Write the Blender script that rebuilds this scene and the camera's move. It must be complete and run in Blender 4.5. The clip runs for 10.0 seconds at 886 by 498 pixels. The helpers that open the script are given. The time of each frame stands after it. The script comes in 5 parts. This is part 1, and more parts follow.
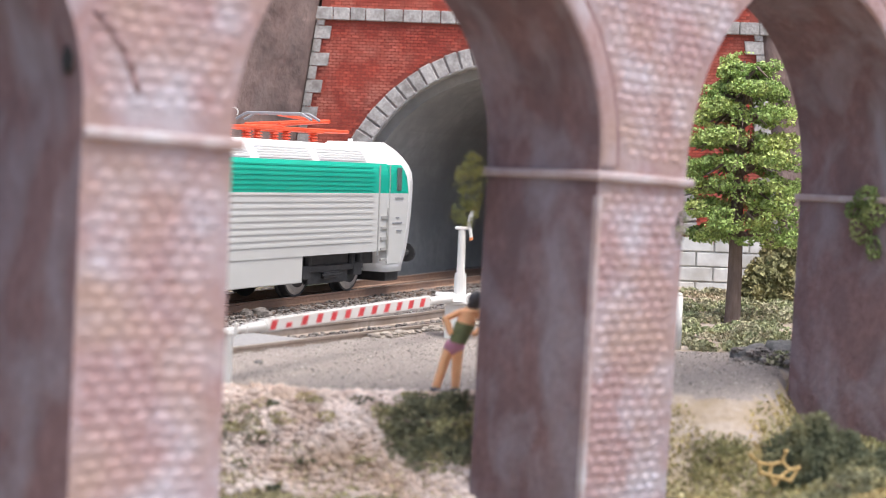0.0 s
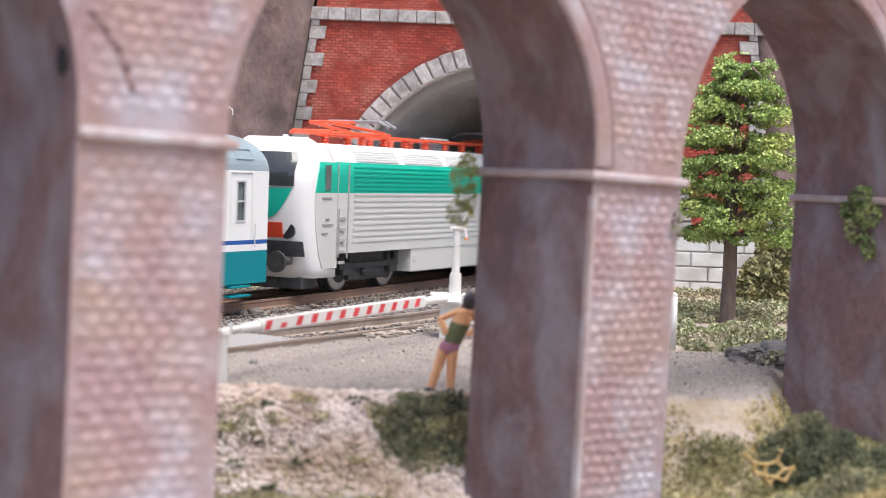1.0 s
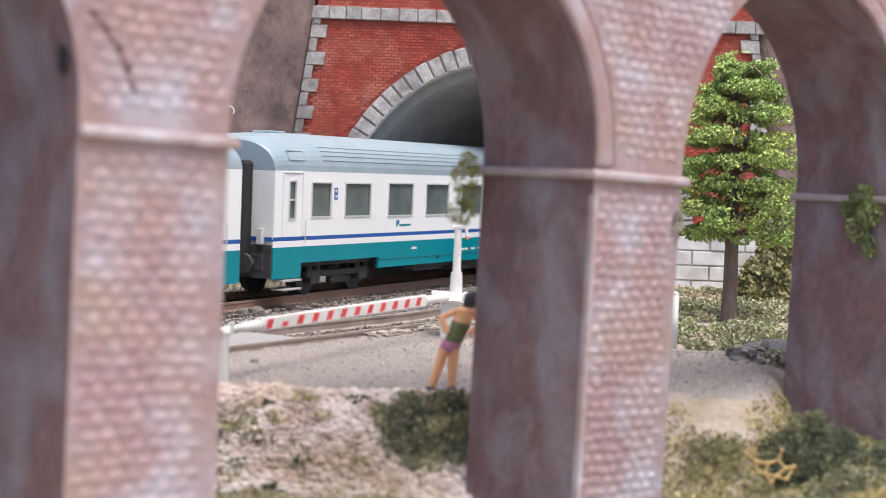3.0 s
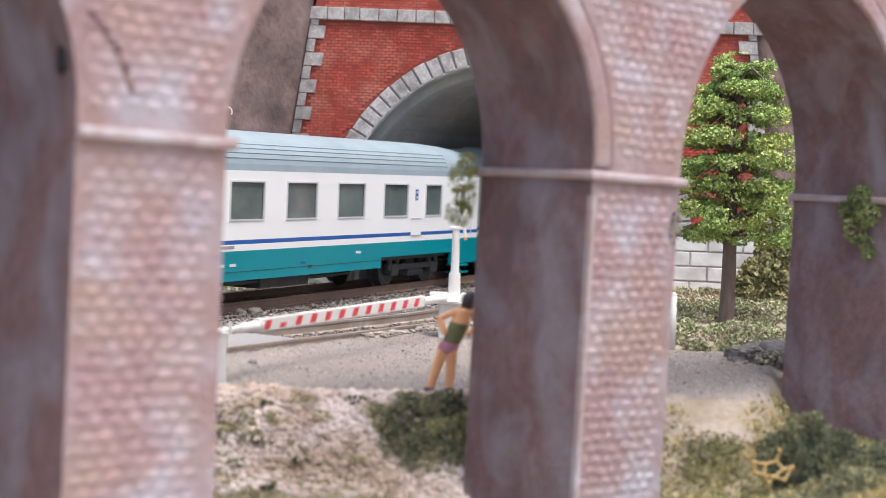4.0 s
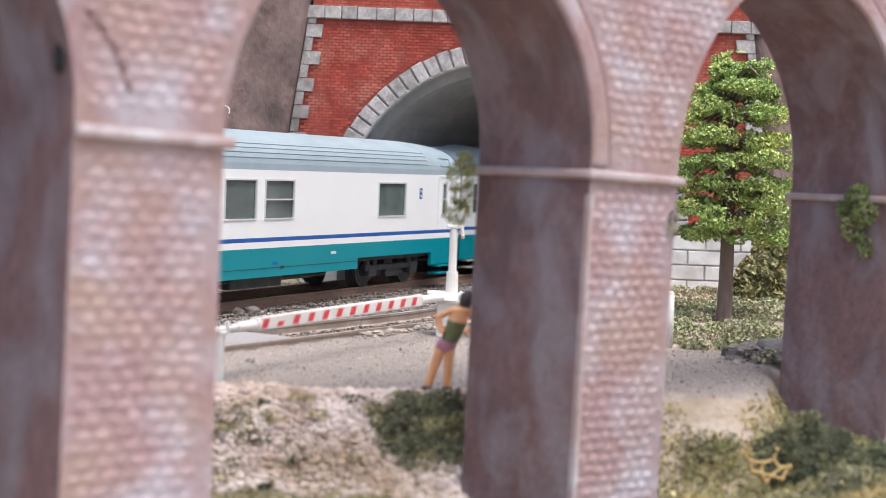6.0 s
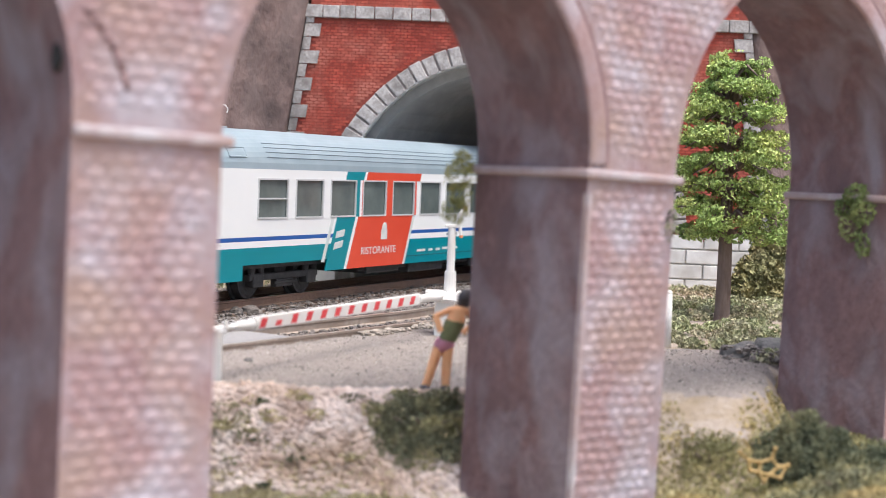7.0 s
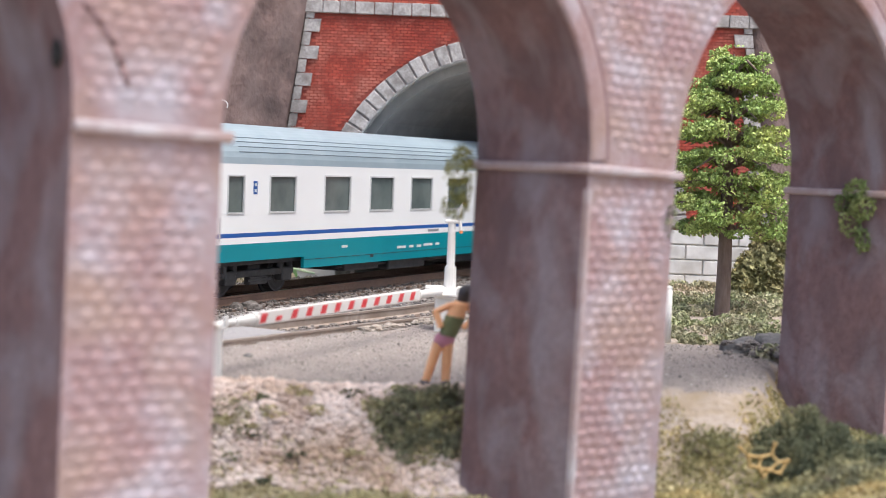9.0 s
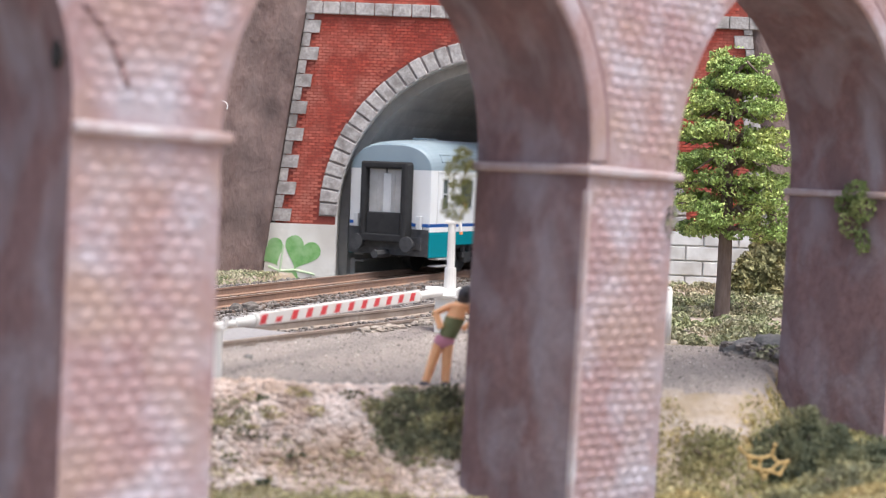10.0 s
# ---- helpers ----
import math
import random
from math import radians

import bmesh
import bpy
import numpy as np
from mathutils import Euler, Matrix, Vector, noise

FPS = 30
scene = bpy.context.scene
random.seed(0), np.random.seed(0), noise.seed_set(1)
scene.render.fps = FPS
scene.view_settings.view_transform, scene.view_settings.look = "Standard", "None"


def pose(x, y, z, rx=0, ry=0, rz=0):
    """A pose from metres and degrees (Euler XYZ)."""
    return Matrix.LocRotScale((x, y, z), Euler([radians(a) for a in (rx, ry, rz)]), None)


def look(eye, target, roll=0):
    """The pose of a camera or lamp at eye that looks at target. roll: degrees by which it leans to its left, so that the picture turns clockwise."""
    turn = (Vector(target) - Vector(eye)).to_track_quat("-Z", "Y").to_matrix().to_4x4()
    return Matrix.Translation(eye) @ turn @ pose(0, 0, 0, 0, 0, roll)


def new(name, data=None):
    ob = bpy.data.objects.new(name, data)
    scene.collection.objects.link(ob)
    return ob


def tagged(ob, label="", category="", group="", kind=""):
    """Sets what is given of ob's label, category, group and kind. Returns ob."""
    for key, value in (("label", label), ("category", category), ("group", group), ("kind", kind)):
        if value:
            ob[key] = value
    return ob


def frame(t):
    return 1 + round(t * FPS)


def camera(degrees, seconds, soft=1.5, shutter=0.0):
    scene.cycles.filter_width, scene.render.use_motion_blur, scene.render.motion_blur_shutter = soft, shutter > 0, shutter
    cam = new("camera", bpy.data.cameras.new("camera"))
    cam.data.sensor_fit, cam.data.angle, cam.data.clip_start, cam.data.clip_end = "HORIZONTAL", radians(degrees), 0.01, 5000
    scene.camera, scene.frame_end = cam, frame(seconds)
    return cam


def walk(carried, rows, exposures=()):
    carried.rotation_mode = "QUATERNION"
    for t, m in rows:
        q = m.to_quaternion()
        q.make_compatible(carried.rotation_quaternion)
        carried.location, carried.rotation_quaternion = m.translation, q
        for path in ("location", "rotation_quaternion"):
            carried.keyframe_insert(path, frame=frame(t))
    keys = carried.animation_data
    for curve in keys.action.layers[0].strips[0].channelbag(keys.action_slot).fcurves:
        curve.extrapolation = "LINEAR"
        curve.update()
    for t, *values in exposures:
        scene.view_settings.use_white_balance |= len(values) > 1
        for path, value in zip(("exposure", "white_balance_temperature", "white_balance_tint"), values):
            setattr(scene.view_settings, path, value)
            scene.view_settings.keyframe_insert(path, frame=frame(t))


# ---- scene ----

MM = 0.001
# ------------------------------------------------------------ camera
EYE = (0.0, 0.0, 0.042)
cam = camera(32.4, 10.0, soft=.85, shutter=0.12)
cam.data.dof.use_dof = True
cam.data.dof.focus_distance = 0.415
cam.data.dof.aperture_fstop = 34.0


def aim(sway, nod):
    """A hand-held sway (degrees to the left) and nod (degrees up) about the resting pose."""
    return pose(*EYE, 86.88 + nod, -2.15, sway)


SWAY = [(0, .38, .2), (.5, .3, .25), (1, .19, .21), (1.5, .255, .2), (2, .127, .25), (2.5, .255, .155),
        (4, .16, .2), (4.5, .16, .13), (5, .095, .06), (5.5, .095, .16), (7, 0, .13), (7.5, .127, .065),
        (8, .01, 0), (8.5, .09, 0), (9, 0, -.04), (9.5, -.165, -.01), (10, 0, 0)]
walk(cam, [(t, aim(a, b)) for t, a, b in SWAY],
     [(0, .72), (1, .69), (2.5, .65), (5.5, .66), (7, .71), (7.5, .70), (9.5, .66), (10, .72)])

# ------------------------------------------------------------ world, sun, exposure
world = bpy.data.worlds.new("sky")
scene.world = world
world.use_nodes = True
sky = world.node_tree.nodes.new("ShaderNodeTexSky")
sky.sky_type, sky.sun_disc = "NISHITA", False
sky.sun_elevation, sky.sun_rotation = radians(72), radians(142)
sky.air_density, sky.dust_density, sky.ozone_density = 1.0, 4.0, 1.0
back = world.node_tree.nodes["Background"]
back.inputs[1].default_value = 0.18
world.node_tree.links.new(sky.outputs[0], back.inputs[0])
sun = new("sun", bpy.data.lights.new("sun", "SUN"))
sun.data.energy, sun.data.angle, sun.data.color = 2.05, radians(40), (1.0, .98, .962)
sun.matrix_world = look((0.19, -0.24, 0.95), (0, 0, 0))


# ------------------------------------------------------------ materials
def mat(name, a, b=None, size=2.0, rough=.7, bump=.0, metal=0.0, coarse=0.0, c=None, fine=.6, spec=.4, random_tint=0.0, island=0.0, stretch=(1, 1, 1), d=None, broad=30.0, world_space=False):
    """Two-scale mottled paint: colours a and b mixed by noise of `size` mm, c by a coarser noise, bump in mm."""
    m = bpy.data.materials.new(name)
    m.use_nodes = True
    nt = m.node_tree
    n, l = nt.nodes, nt.links
    p = n["Principled BSDF"]
    p.inputs["Roughness"].default_value, p.inputs["Metallic"].default_value = rough, metal
    p.inputs["Specular IOR Level"].default_value = spec
    b = b or tuple(v * .82 for v in a)
    tc, mp = n.new("ShaderNodeTexCoord"), n.new("ShaderNodeMapping")
    mp.inputs["Scale"].default_value = stretch
    l.new(n.new("ShaderNodeNewGeometry").outputs["Position"] if world_space else tc.outputs["Object"], mp.inputs[0])
    t = n.new("ShaderNodeTexNoise")
    t.inputs["Scale"].default_value, t.inputs["Detail"].default_value, t.inputs["Roughness"].default_value = 1000 / size, 6, fine
    l.new(mp.outputs[0], t.inputs["Vector"])
    r = n.new("ShaderNodeValToRGB")
    r.color_ramp.elements[0].position, r.color_ramp.elements[1].position = .35, .65
    r.color_ramp.elements[0].color, r.color_ramp.elements[1].color = (*a, 1), (*b, 1)
    l.new(t.outputs[0], r.inputs[0])
    col = r.outputs[0]
    if coarse:
        t2 = n.new("ShaderNodeTexNoise")
        t2.inputs["Scale"].default_value, t2.inputs["Detail"].default_value = 1000 / coarse, 4
        l.new(mp.outputs[0], t2.inputs["Vector"])
        r2 = n.new("ShaderNodeValToRGB")
        r2.color_ramp.elements[0].position, r2.color_ramp.elements[1].position = .45, .68
        l.new(t2.outputs[0], r2.inputs[0])
        mx = n.new("ShaderNodeMix")
        mx.data_type = "RGBA"
        l.new(r2.outputs[0], mx.inputs[0])
        l.new(col, mx.inputs[6])
        mx.inputs[7].default_value = (*(c or a), 1)
        col = mx.outputs[2]
    if d:
        t3 = n.new("ShaderNodeTexNoise")
        t3.inputs["Scale"].default_value, t3.inputs["Detail"].default_value = 1000 / broad, 5
        t3.inputs["Distortion"].default_value = .6
        l.new(mp.outputs[0], t3.inputs["Vector"])
        r3 = n.new("ShaderNodeValToRGB")
        r3.color_ramp.elements[0].position, r3.color_ramp.elements[1].position = .44, .74
        l.new(t3.outputs[0], r3.inputs[0])
        mx = n.new("ShaderNodeMix")
        mx.data_type = "RGBA"
        l.new(r3.outputs[0], mx.inputs[0])
        l.new(col, mx.inputs[6])
        mx.inputs[7].default_value = (*d, 1)
        col = mx.outputs[2]
    if random_tint or island:
        src = n.new("ShaderNodeObjectInfo") if random_tint else n.new("ShaderNodeNewGeometry")
        out = src.outputs["Random"] if random_tint else src.outputs["Random Per Island"]
        mr = n.new("ShaderNodeMapRange")
        k = random_tint or island
        mr.inputs[3].default_value, mr.inputs[4].default_value = 1 - k, 1 + k
        l.new(out, mr.inputs[0])
        h = n.new("ShaderNodeHueSaturation")
        l.new(mr.outputs[0], h.inputs["Value"])
        l.new(col, h.inputs["Color"])
        col = h.outputs[0]
    l.new(col, p.inputs["Base Color"])
    if bump:
        bp = n.new("ShaderNodeBump")
        bp.inputs["Strength"].default_value, bp.inputs["Distance"].default_value = .8, bump * MM
        l.new(t.outputs[0], bp.inputs["Height"])
        l.new(bp.outputs[0], p.inputs["Normal"])
    return m


M = {}
M["stone"] = mat("pink_stone", (.32, .20, .20), (.405, .29, .295), 1.2, .85, .25, coarse=9, c=(.46, .42, .465), d=(.38, .268, .232), broad=13, random_tint=.13, world_space=True)
M["stone_joint"] = mat("stone_joint", (.29, .182, .183), (.36, .255, .26), 1.2, .85, .4, coarse=9, c=(.40, .36, .395), d=(.33, .23, .20), broad=13, world_space=True)
M["stone_rest"] = mat("pink_stone_rest", (.32, .20, .20), (.405, .29, .295), 1.2, .85, .25, coarse=9, c=(.46, .42, .465), d=(.38, .268, .232), broad=13, island=.13, world_space=True)
M["intrados"] = mat("intrados_brown", (.165, .098, .098), (.22, .135, .136), 1.6, .8, .6, coarse=7, c=(.15, .098, .103), stretch=(1, 1, .6), d=(.265, .23, .255), broad=8)
# flat dark tone: the recess shade of the grooves put into the colour
M["groove"] = mat("groove_shade", (.22, .135, .135), (.27, .18, .18), 1.5, .85, .2)
M["impost"] = mat("impost_stone", (.36, .275, .275), (.45, .375, .38), 1.6, .8, .3, coarse=6, c=(.48, .45, .47), d=(.36, .25, .225), broad=14)
M["brick"] = mat("red_brick", (.34, .05, .033), (.46, .09, .055), .9, .75, .08, coarse=9, c=(.28, .045, .03), d=(.46, .16, .115), broad=11, random_tint=.16, world_space=True)
M["brick_rest"] = mat("red_brick_rest", (.34, .05, .033), (.46, .09, .055), .9, .75, .08, coarse=9, c=(.28, .045, .03), d=(.46, .16, .115), broad=11, island=.16, world_space=True)
M["mortar"] = mat("dark_mortar", (.24, .05, .035), (.30, .08, .06), .8, .9, .05, coarse=10)
M["quoin"] = mat("grey_quoin", (.33, .305, .29), (.49, .46, .44), .9, .85, .35, coarse=4, c=(.25, .225, .21), random_tint=.15, world_space=True)
M["quoin_joint"] = mat("quoin_joint", (.20, .17, .16), (.26, .22, .21), 1, .9, .1)
M["wallblock"] = mat("white_block", (.62, .61, .59), (.70, .69, .67), 2, .8, .15, coarse=9, c=(.50, .48, .45), random_tint=.05)
M["concrete"] = mat("pale_concrete", (.52, .50, .47), (.62, .60, .57), 2, .9, .2, coarse=10, c=(.42, .40, .38))
M["panel"] = mat("cream_plaster", (.62, .60, .55), (.70, .68, .63), 3, .8, .1, coarse=12, c=(.54, .51, .46))
M["clover"] = mat("clover_green", (.14, .33, .10), (.22, .42, .16), 2.5, .7, .05, coarse=6, c=(.30, .48, .24))
M["clover_pale"] = mat("clover_pale_line", (.42, .55, .35), (.50, .62, .42), 2, .7)
M["tunnel"] = mat("tunnel_grey", (.37, .365, .35), (.45, .44, .425), 4, .9, .3, coarse=30, c=(.32, .315, .305))
M["cliff"] = mat("brown_rock", (.165, .108, .096), (.225, .155, .138), 2.0, .9, 1.0, coarse=9, c=(.115, .08, .072), d=(.22, .165, .15), broad=26, stretch=(1, 1, .6))
M["road"] = mat("gravel_road", (.22, .19, .172), (.40, .355, .325), .6, .95, .5, coarse=22, c=(.33, .285, .26), fine=.8)
M["earth"] = mat("earth", (.34, .285, .24), (.455, .39, .34), 1.6, .95, .7, coarse=7, c=(.37, .295, .215), d=(.29, .225, .145), broad=12)
M["asphalt"] = mat("road_slab", (.26, .25, .25), (.32, .31, .31), 1.0, .9, .1, coarse=18, c=(.22, .21, .21))
M["ballast"] = mat("ballast", (.135, .118, .106), (.235, .21, .193), .8, .9, .2, island=.4)
M["rubble"] = mat("pale_rubble", (.60, .485, .42), (.76, .66, .60), 1.4, .9, .15, island=.2, coarse=8, c=(.50, .375, .315), d=(.43, .31, .225), broad=15)
M["rail_worn"] = mat("worn_rail", (.30, .245, .205), (.40, .335, .29), 1.5, .6, .05, coarse=12, c=(.27, .21, .17))
M["crust"] = mat("crusted_ballast", (.25, .215, .18), (.37, .325, .28), .9, .95, .2, island=.35)
M["rail"] = mat("rusty_rail", (.27, .165, .115), (.35, .225, .165), 1.5, .65, .05, coarse=12, c=(.24, .16, .125))
M["railhead"] = mat("rail_head", (.45, .36, .30), (.55, .46, .40), 2, .35, 0, metal=.6)
M["sleeper"] = mat("dark_sleeper", (.10, .07, .055), (.16, .115, .09), 1, .85, .1, random_tint=.2, stretch=(1, .2, 1))
M["white"] = mat("white_paint", (.74, .73, .70), (.80, .79, .77), 3, .5, .02, coarse=6, c=(.68, .66, .62))
M["redpaint"] = mat("red_paint", (.62, .05, .06), (.70, .08, .09), 2, .5)
M["orange"] = mat("orange_paint", (.75, .25, .10), (.8, .32, .14), 2, .5)
M["coach_white"] = mat("coach_white", (.81, .825, .815), (.83, .84, .83), 12, .35, 0, coarse=40, c=(.78, .79, .785))
M["coach_end"] = mat("coach_end_grey", (.70, .70, .69), (.74, .74, .73), 12, .4, 0)
M["teal"] = mat("teal_paint", (.0, .215, .265), (.0, .235, .285), 12, .35, 0, coarse=30, c=(.005, .245, .29))
M["blue"] = mat("blue_paint", (.015, .09, .33), (.02, .105, .37), 10, .35)
M["roof"] = mat("blue_grey_roof", (.27, .345, .385), (.315, .39, .43), 8, .42, .02, coarse=30, c=(.25, .32, .36))
M["roof_line"] = mat("roof_groove", (.19, .24, .275), None, 8, .6)
M["red_livery"] = mat("red_livery", (.66, .07, .035), (.70, .085, .045), 12, .35)
M["pale"] = mat("pale_print", (.66, .70, .68), None, 2, .5)
M["glassy"] = mat("dark_window", (.10, .125, .12), (.13, .16, .152), 9, .12, 0, coarse=16, c=(.17, .20, .19), spec=.6)
M["screen"] = mat("dark_windscreen", (.03, .033, .036), (.045, .05, .053), 9, .1, 0, spec=.6)
M["frame"] = mat("window_frame", (.52, .53, .53), (.58, .59, .59), 4, .35, metal=.0)
M["black"] = mat("black_underframe", (.04, .04, .042), (.065, .065, .067), 2, .6, .05)
M["rubber"] = mat("black_rubber", (.016, .016, .017), (.026, .026, .027), 3, .8, .05)
M["grey_panel"] = mat("gangway_grey", (.34, .335, .32), (.42, .41, .395), 4, .5)
M["steel"] = mat("wheel_steel", (.45, .44, .43), (.55, .54, .53), 2, .35, metal=.8)
M["loco_grey"] = mat("loco_grey", (.60, .60, .58), (.63, .63, .61), 12, .38, 0, coarse=35, c=(.57, .57, .55))
M["loco_white"] = mat("loco_white", (.80, .80, .79), (.82, .82, .81), 12, .35)
M["loco_green"] = mat("loco_green", (.008, .42, .30), (.015, .45, .32), 12, .35, coarse=30, c=(.005, .39, .28))
M["panto_red"] = mat("pantograph_red", (.70, .09, .04), (.76, .13, .06), 2, .45)
M["insulator"] = mat("grey_insulator", (.30, .31, .33), None, 2, .4)
M["bark"] = mat("bark", (.16, .115, .095), (.235, .175, .15), 1.2, .9, .35, stretch=(1, 1, .25))
M["leaf"] = mat("leaf", (.25, .36, .10), (.36, .475, .155), 3, .6, 0, island=.45, coarse=9, c=(.50, .55, .18))
M["leaf_dark"] = mat("dark_leaf", (.08, .095, .058), (.14, .15, .09), 3, .85, 0, island=.45, coarse=5, c=(.24, .23, .12))
M["leaf_mat"] = mat("mottled_leaf", (.15, .155, .095), (.25, .24, .145), 3, .85, 0, island=.5, coarse=4, c=(.42, .38, .19))
M["leaf_olive"] = mat("olive_leaf", (.17, .17, .08), (.26, .245, .115), 3, .8, 0, island=.4, coarse=9, c=(.34, .29, .14))
M["grass"] = mat("straw_turf", (.29, .255, .125), (.41, .36, .185), 4, .85, 0, island=.35, coarse=12, c=(.24, .24, .10), d=(.54, .39, .17), broad=11)
M["turf_pale"] = mat("pale_turf", (.44, .39, .22), (.56, .49, .31), 4, .85, 0, island=.3, coarse=14, c=(.36, .37, .17), d=(.56, .43, .24), broad=14)
M["greens"] = mat("ground_green", (.26, .29, .15), (.36, .38, .215), 3, .8, 0, island=.4, coarse=10, c=(.44, .40, .29), d=(.38, .31, .22), broad=22)
M["moss"] = mat("yellow_moss", (.31, .30, .10), (.41, .38, .15), 2, .8, 0, island=.35, coarse=6, c=(.24, .25, .09))
M["moss_green"] = mat("green_moss", (.15, .20, .07), (.22, .28, .10), 2, .8, 0, island=.35, coarse=6, c=(.28, .31, .12))
M["foam"] = mat("straw_foam", (.38, .25, .095), (.48, .34, .15), 1.5, .8, .2)
M["rock"] = mat("grey_rock", (.10, .098, .098), (.185, .178, .172), 1.8, .9, .6, coarse=6, c=(.30, .28, .26))
M["skin"] = mat("painted_tan", (.96, .48, .24), (.99, .55, .28), 2, .5)


# ------------------------------------------------------------ mesh helpers (all lengths in mm)
def part(name, bm, material, parent=None, label="", smooth=False, at=None):
    me = bpy.data.meshes.new(name)
    bmesh.ops.scale(bm, vec=(MM, MM, MM), verts=bm.verts)
    bm.to_mesh(me)
    bm.free()
    if smooth:
        me.shade_smooth()
    for m in (material if isinstance(material, (list, tuple)) else [material]):
        me.materials.append(M[m])
    ob = new(name, me)
    if parent:
        ob.parent = parent
    if at is not None:
        ob.matrix_basis = at
    if label:
        ob["label"] = label
    return ob


def at_mm(x, y, z, rx=0, ry=0, rz=0):
    return pose(x * MM, y * MM, z * MM, rx, ry, rz)


def thing(name, m, label, category, group="", kind=""):
    ob = new(name)
    ob.empty_display_size = .01
    ob.matrix_basis = m
    return tagged(ob, label, category, group, kind)


def raw(name, verts, faces, material, parent=None, smooth=False):
    me = bpy.data.meshes.new(name)
    me.from_pydata((np.asarray(verts, float) * MM).tolist(), [], faces if isinstance(faces, list) else faces.tolist())
    if smooth:
        me.shade_smooth()
    me.materials.append(M[material])
    ob = new(name, me)
    if parent:
        ob.parent = parent
    return ob


def box(bm, x0, x1, y0, y1, z0, z1, bevel=0.0, mi=0):
    r = bmesh.ops.create_cube(bm, size=1)
    vs = r["verts"]
    for v in vs:
        v.co = ((x0 + x1) / 2 + v.co.x * (x1 - x0), (y0 + y1) / 2 + v.co.y * (y1 - y0), (z0 + z1) / 2 + v.co.z * (z1 - z0))
    if mi:
        for f in {f for v in vs for f in v.link_faces}:
            f.material_index = mi
    if bevel:
        bmesh.ops.bevel(bm, geom=list({e for v in vs for e in v.link_edges}), offset=bevel, segments=2, affect="EDGES", profile=.5)
    return bm


def rod(bm, p, q, r, r2=None, seg=10, caps=True):
    p, q = Vector(p), Vector(q)
    d = q - p
    m = Matrix.Translation((p + q) / 2) @ d.to_track_quat("Z", "Y").to_matrix().to_4x4()
    bmesh.ops.create_cone(bm, cap_ends=caps, segments=seg, radius1=r, radius2=r if r2 is None else r2, depth=d.length, matrix=m)
    return bm


def ball(bm, p, r, s=(1, 1, 1), sub=2):
    bmesh.ops.create_icosphere(bm, subdivisions=sub, radius=r, matrix=Matrix.Translation(p) @ Matrix.Diagonal((*s, 1)))
    return bm


def prism(bm, pts, a, b, put):
    """A polygon pts (u, v) swept from a to b; put(u, v, w) gives the place."""
    va = [bm.verts.new(put(u, v, a)) for u, v in pts]
    vb = [bm.verts.new(put(u, v, b)) for u, v in pts]
    n = len(pts)
    fs = [bm.faces.new(va), bm.faces.new(vb[::-1])]
    for i in range(n):
        fs.append(bm.faces.new((va[i], vb[i], vb[(i + 1) % n], va[(i + 1) % n])))
    bmesh.ops.recalc_face_normals(bm, faces=fs)
    return bm


def fresh():
    return bmesh.new()


# ------------------------------------------------------------ the line of the track
# straight, then a bend to the right that begins inside the tunnel
BEND = (16.2, 579.0)
HEADING, RADIUS, RAIL_Z = .431, 735.0, 5.2


def line(s, off=0.0):
    """Place and heading s mm along the track from the bend's start, off mm to the right of it."""
    if s <= 0:
        x, y, h = BEND[0] + s * math.sin(HEADING), BEND[1] + s * math.cos(HEADING), HEADING
    else:
        h = HEADING + s / RADIUS
        x = BEND[0] + RADIUS * (math.cos(HEADING) - math.cos(h))
        y = BEND[1] + RADIUS * (math.sin(h) - math.sin(HEADING))
    return x + off * math.cos(h), y - off * math.sin(h), h


def spacing(s):
    """How far the near track lies to the right of the far one; it swings away towards the tunnel."""
    return min(65.0, max(44.0, 52.5 + .13 * (s + 274)))


def swing(s):
    """Its extra turn to the right, in degrees."""
    return math.degrees(math.atan(.13)) if 44.0 < spacing(s) < 65.0 else 0.0


def along(x, y):
    """s and offset of a place by the straight part of the line."""
    dx, dy = x - BEND[0], y - BEND[1]
    return dx * math.sin(HEADING) + dy * math.cos(HEADING), dx * math.cos(HEADING) - dy * math.sin(HEADING)


# ------------------------------------------------------------ ground
def smooth(a, b, x):
    t = min(1.0, max(0.0, (x - a) / (b - a)))
    return t * t * (3 - 2 * t)


def wob(x, y, size, seed=0.0):
    return noise.noise(Vector((x / size, y / size, seed)))


def edge_y(x):
    """Where the gravel road breaks off towards the bank."""
    return 259 + 12 * smooth(20, 45, x) + 55 * smooth(52, 76, x) + 3 * wob(x, 0, 40, 3.1) + 2.0 * wob(x, 0, 12, 7.7)


ROAD_Z = 3.6


def ground_z(x, y):
    e = edge_y(x)
    low = -11.5 + 5.5 * smooth(50, 72, x)
    z = low + (ROAD_Z - low) * smooth(e - 19 - 8 * smooth(30, 52, x), e + 1, y)
    z -= 2.5 * smooth(236, 208, y)
    bank = 1 - smooth(e - 4, e + 6, y)
    z += bank * (1.3 * wob(x, y, 16, 1.0) + .7 * wob(x, y, 6, 2.0))
    z += (1 - bank) * .3 * wob(x, y, 9, 4.0)
    z += 1.1 * bank * smooth(34, 44, x) * wob(x, y * 1.7, 13, 11.0)
    z += .8 * smooth(45, 75, x) * smooth(345, 390, y) * (1 + wob(x, y, 14, 5.0))
    # the roadbed of the two tracks lies lower
    s, off = along(x, y)
    near = spacing(s)
    if y < 575:
        z += 1.1 * smooth(near + 30, near + 12, off) * smooth(near, near + 8, off)
        z -= 5.6 * smooth(near + 12.5, near + 10, off) * smooth(-36, -32, off)
    return z


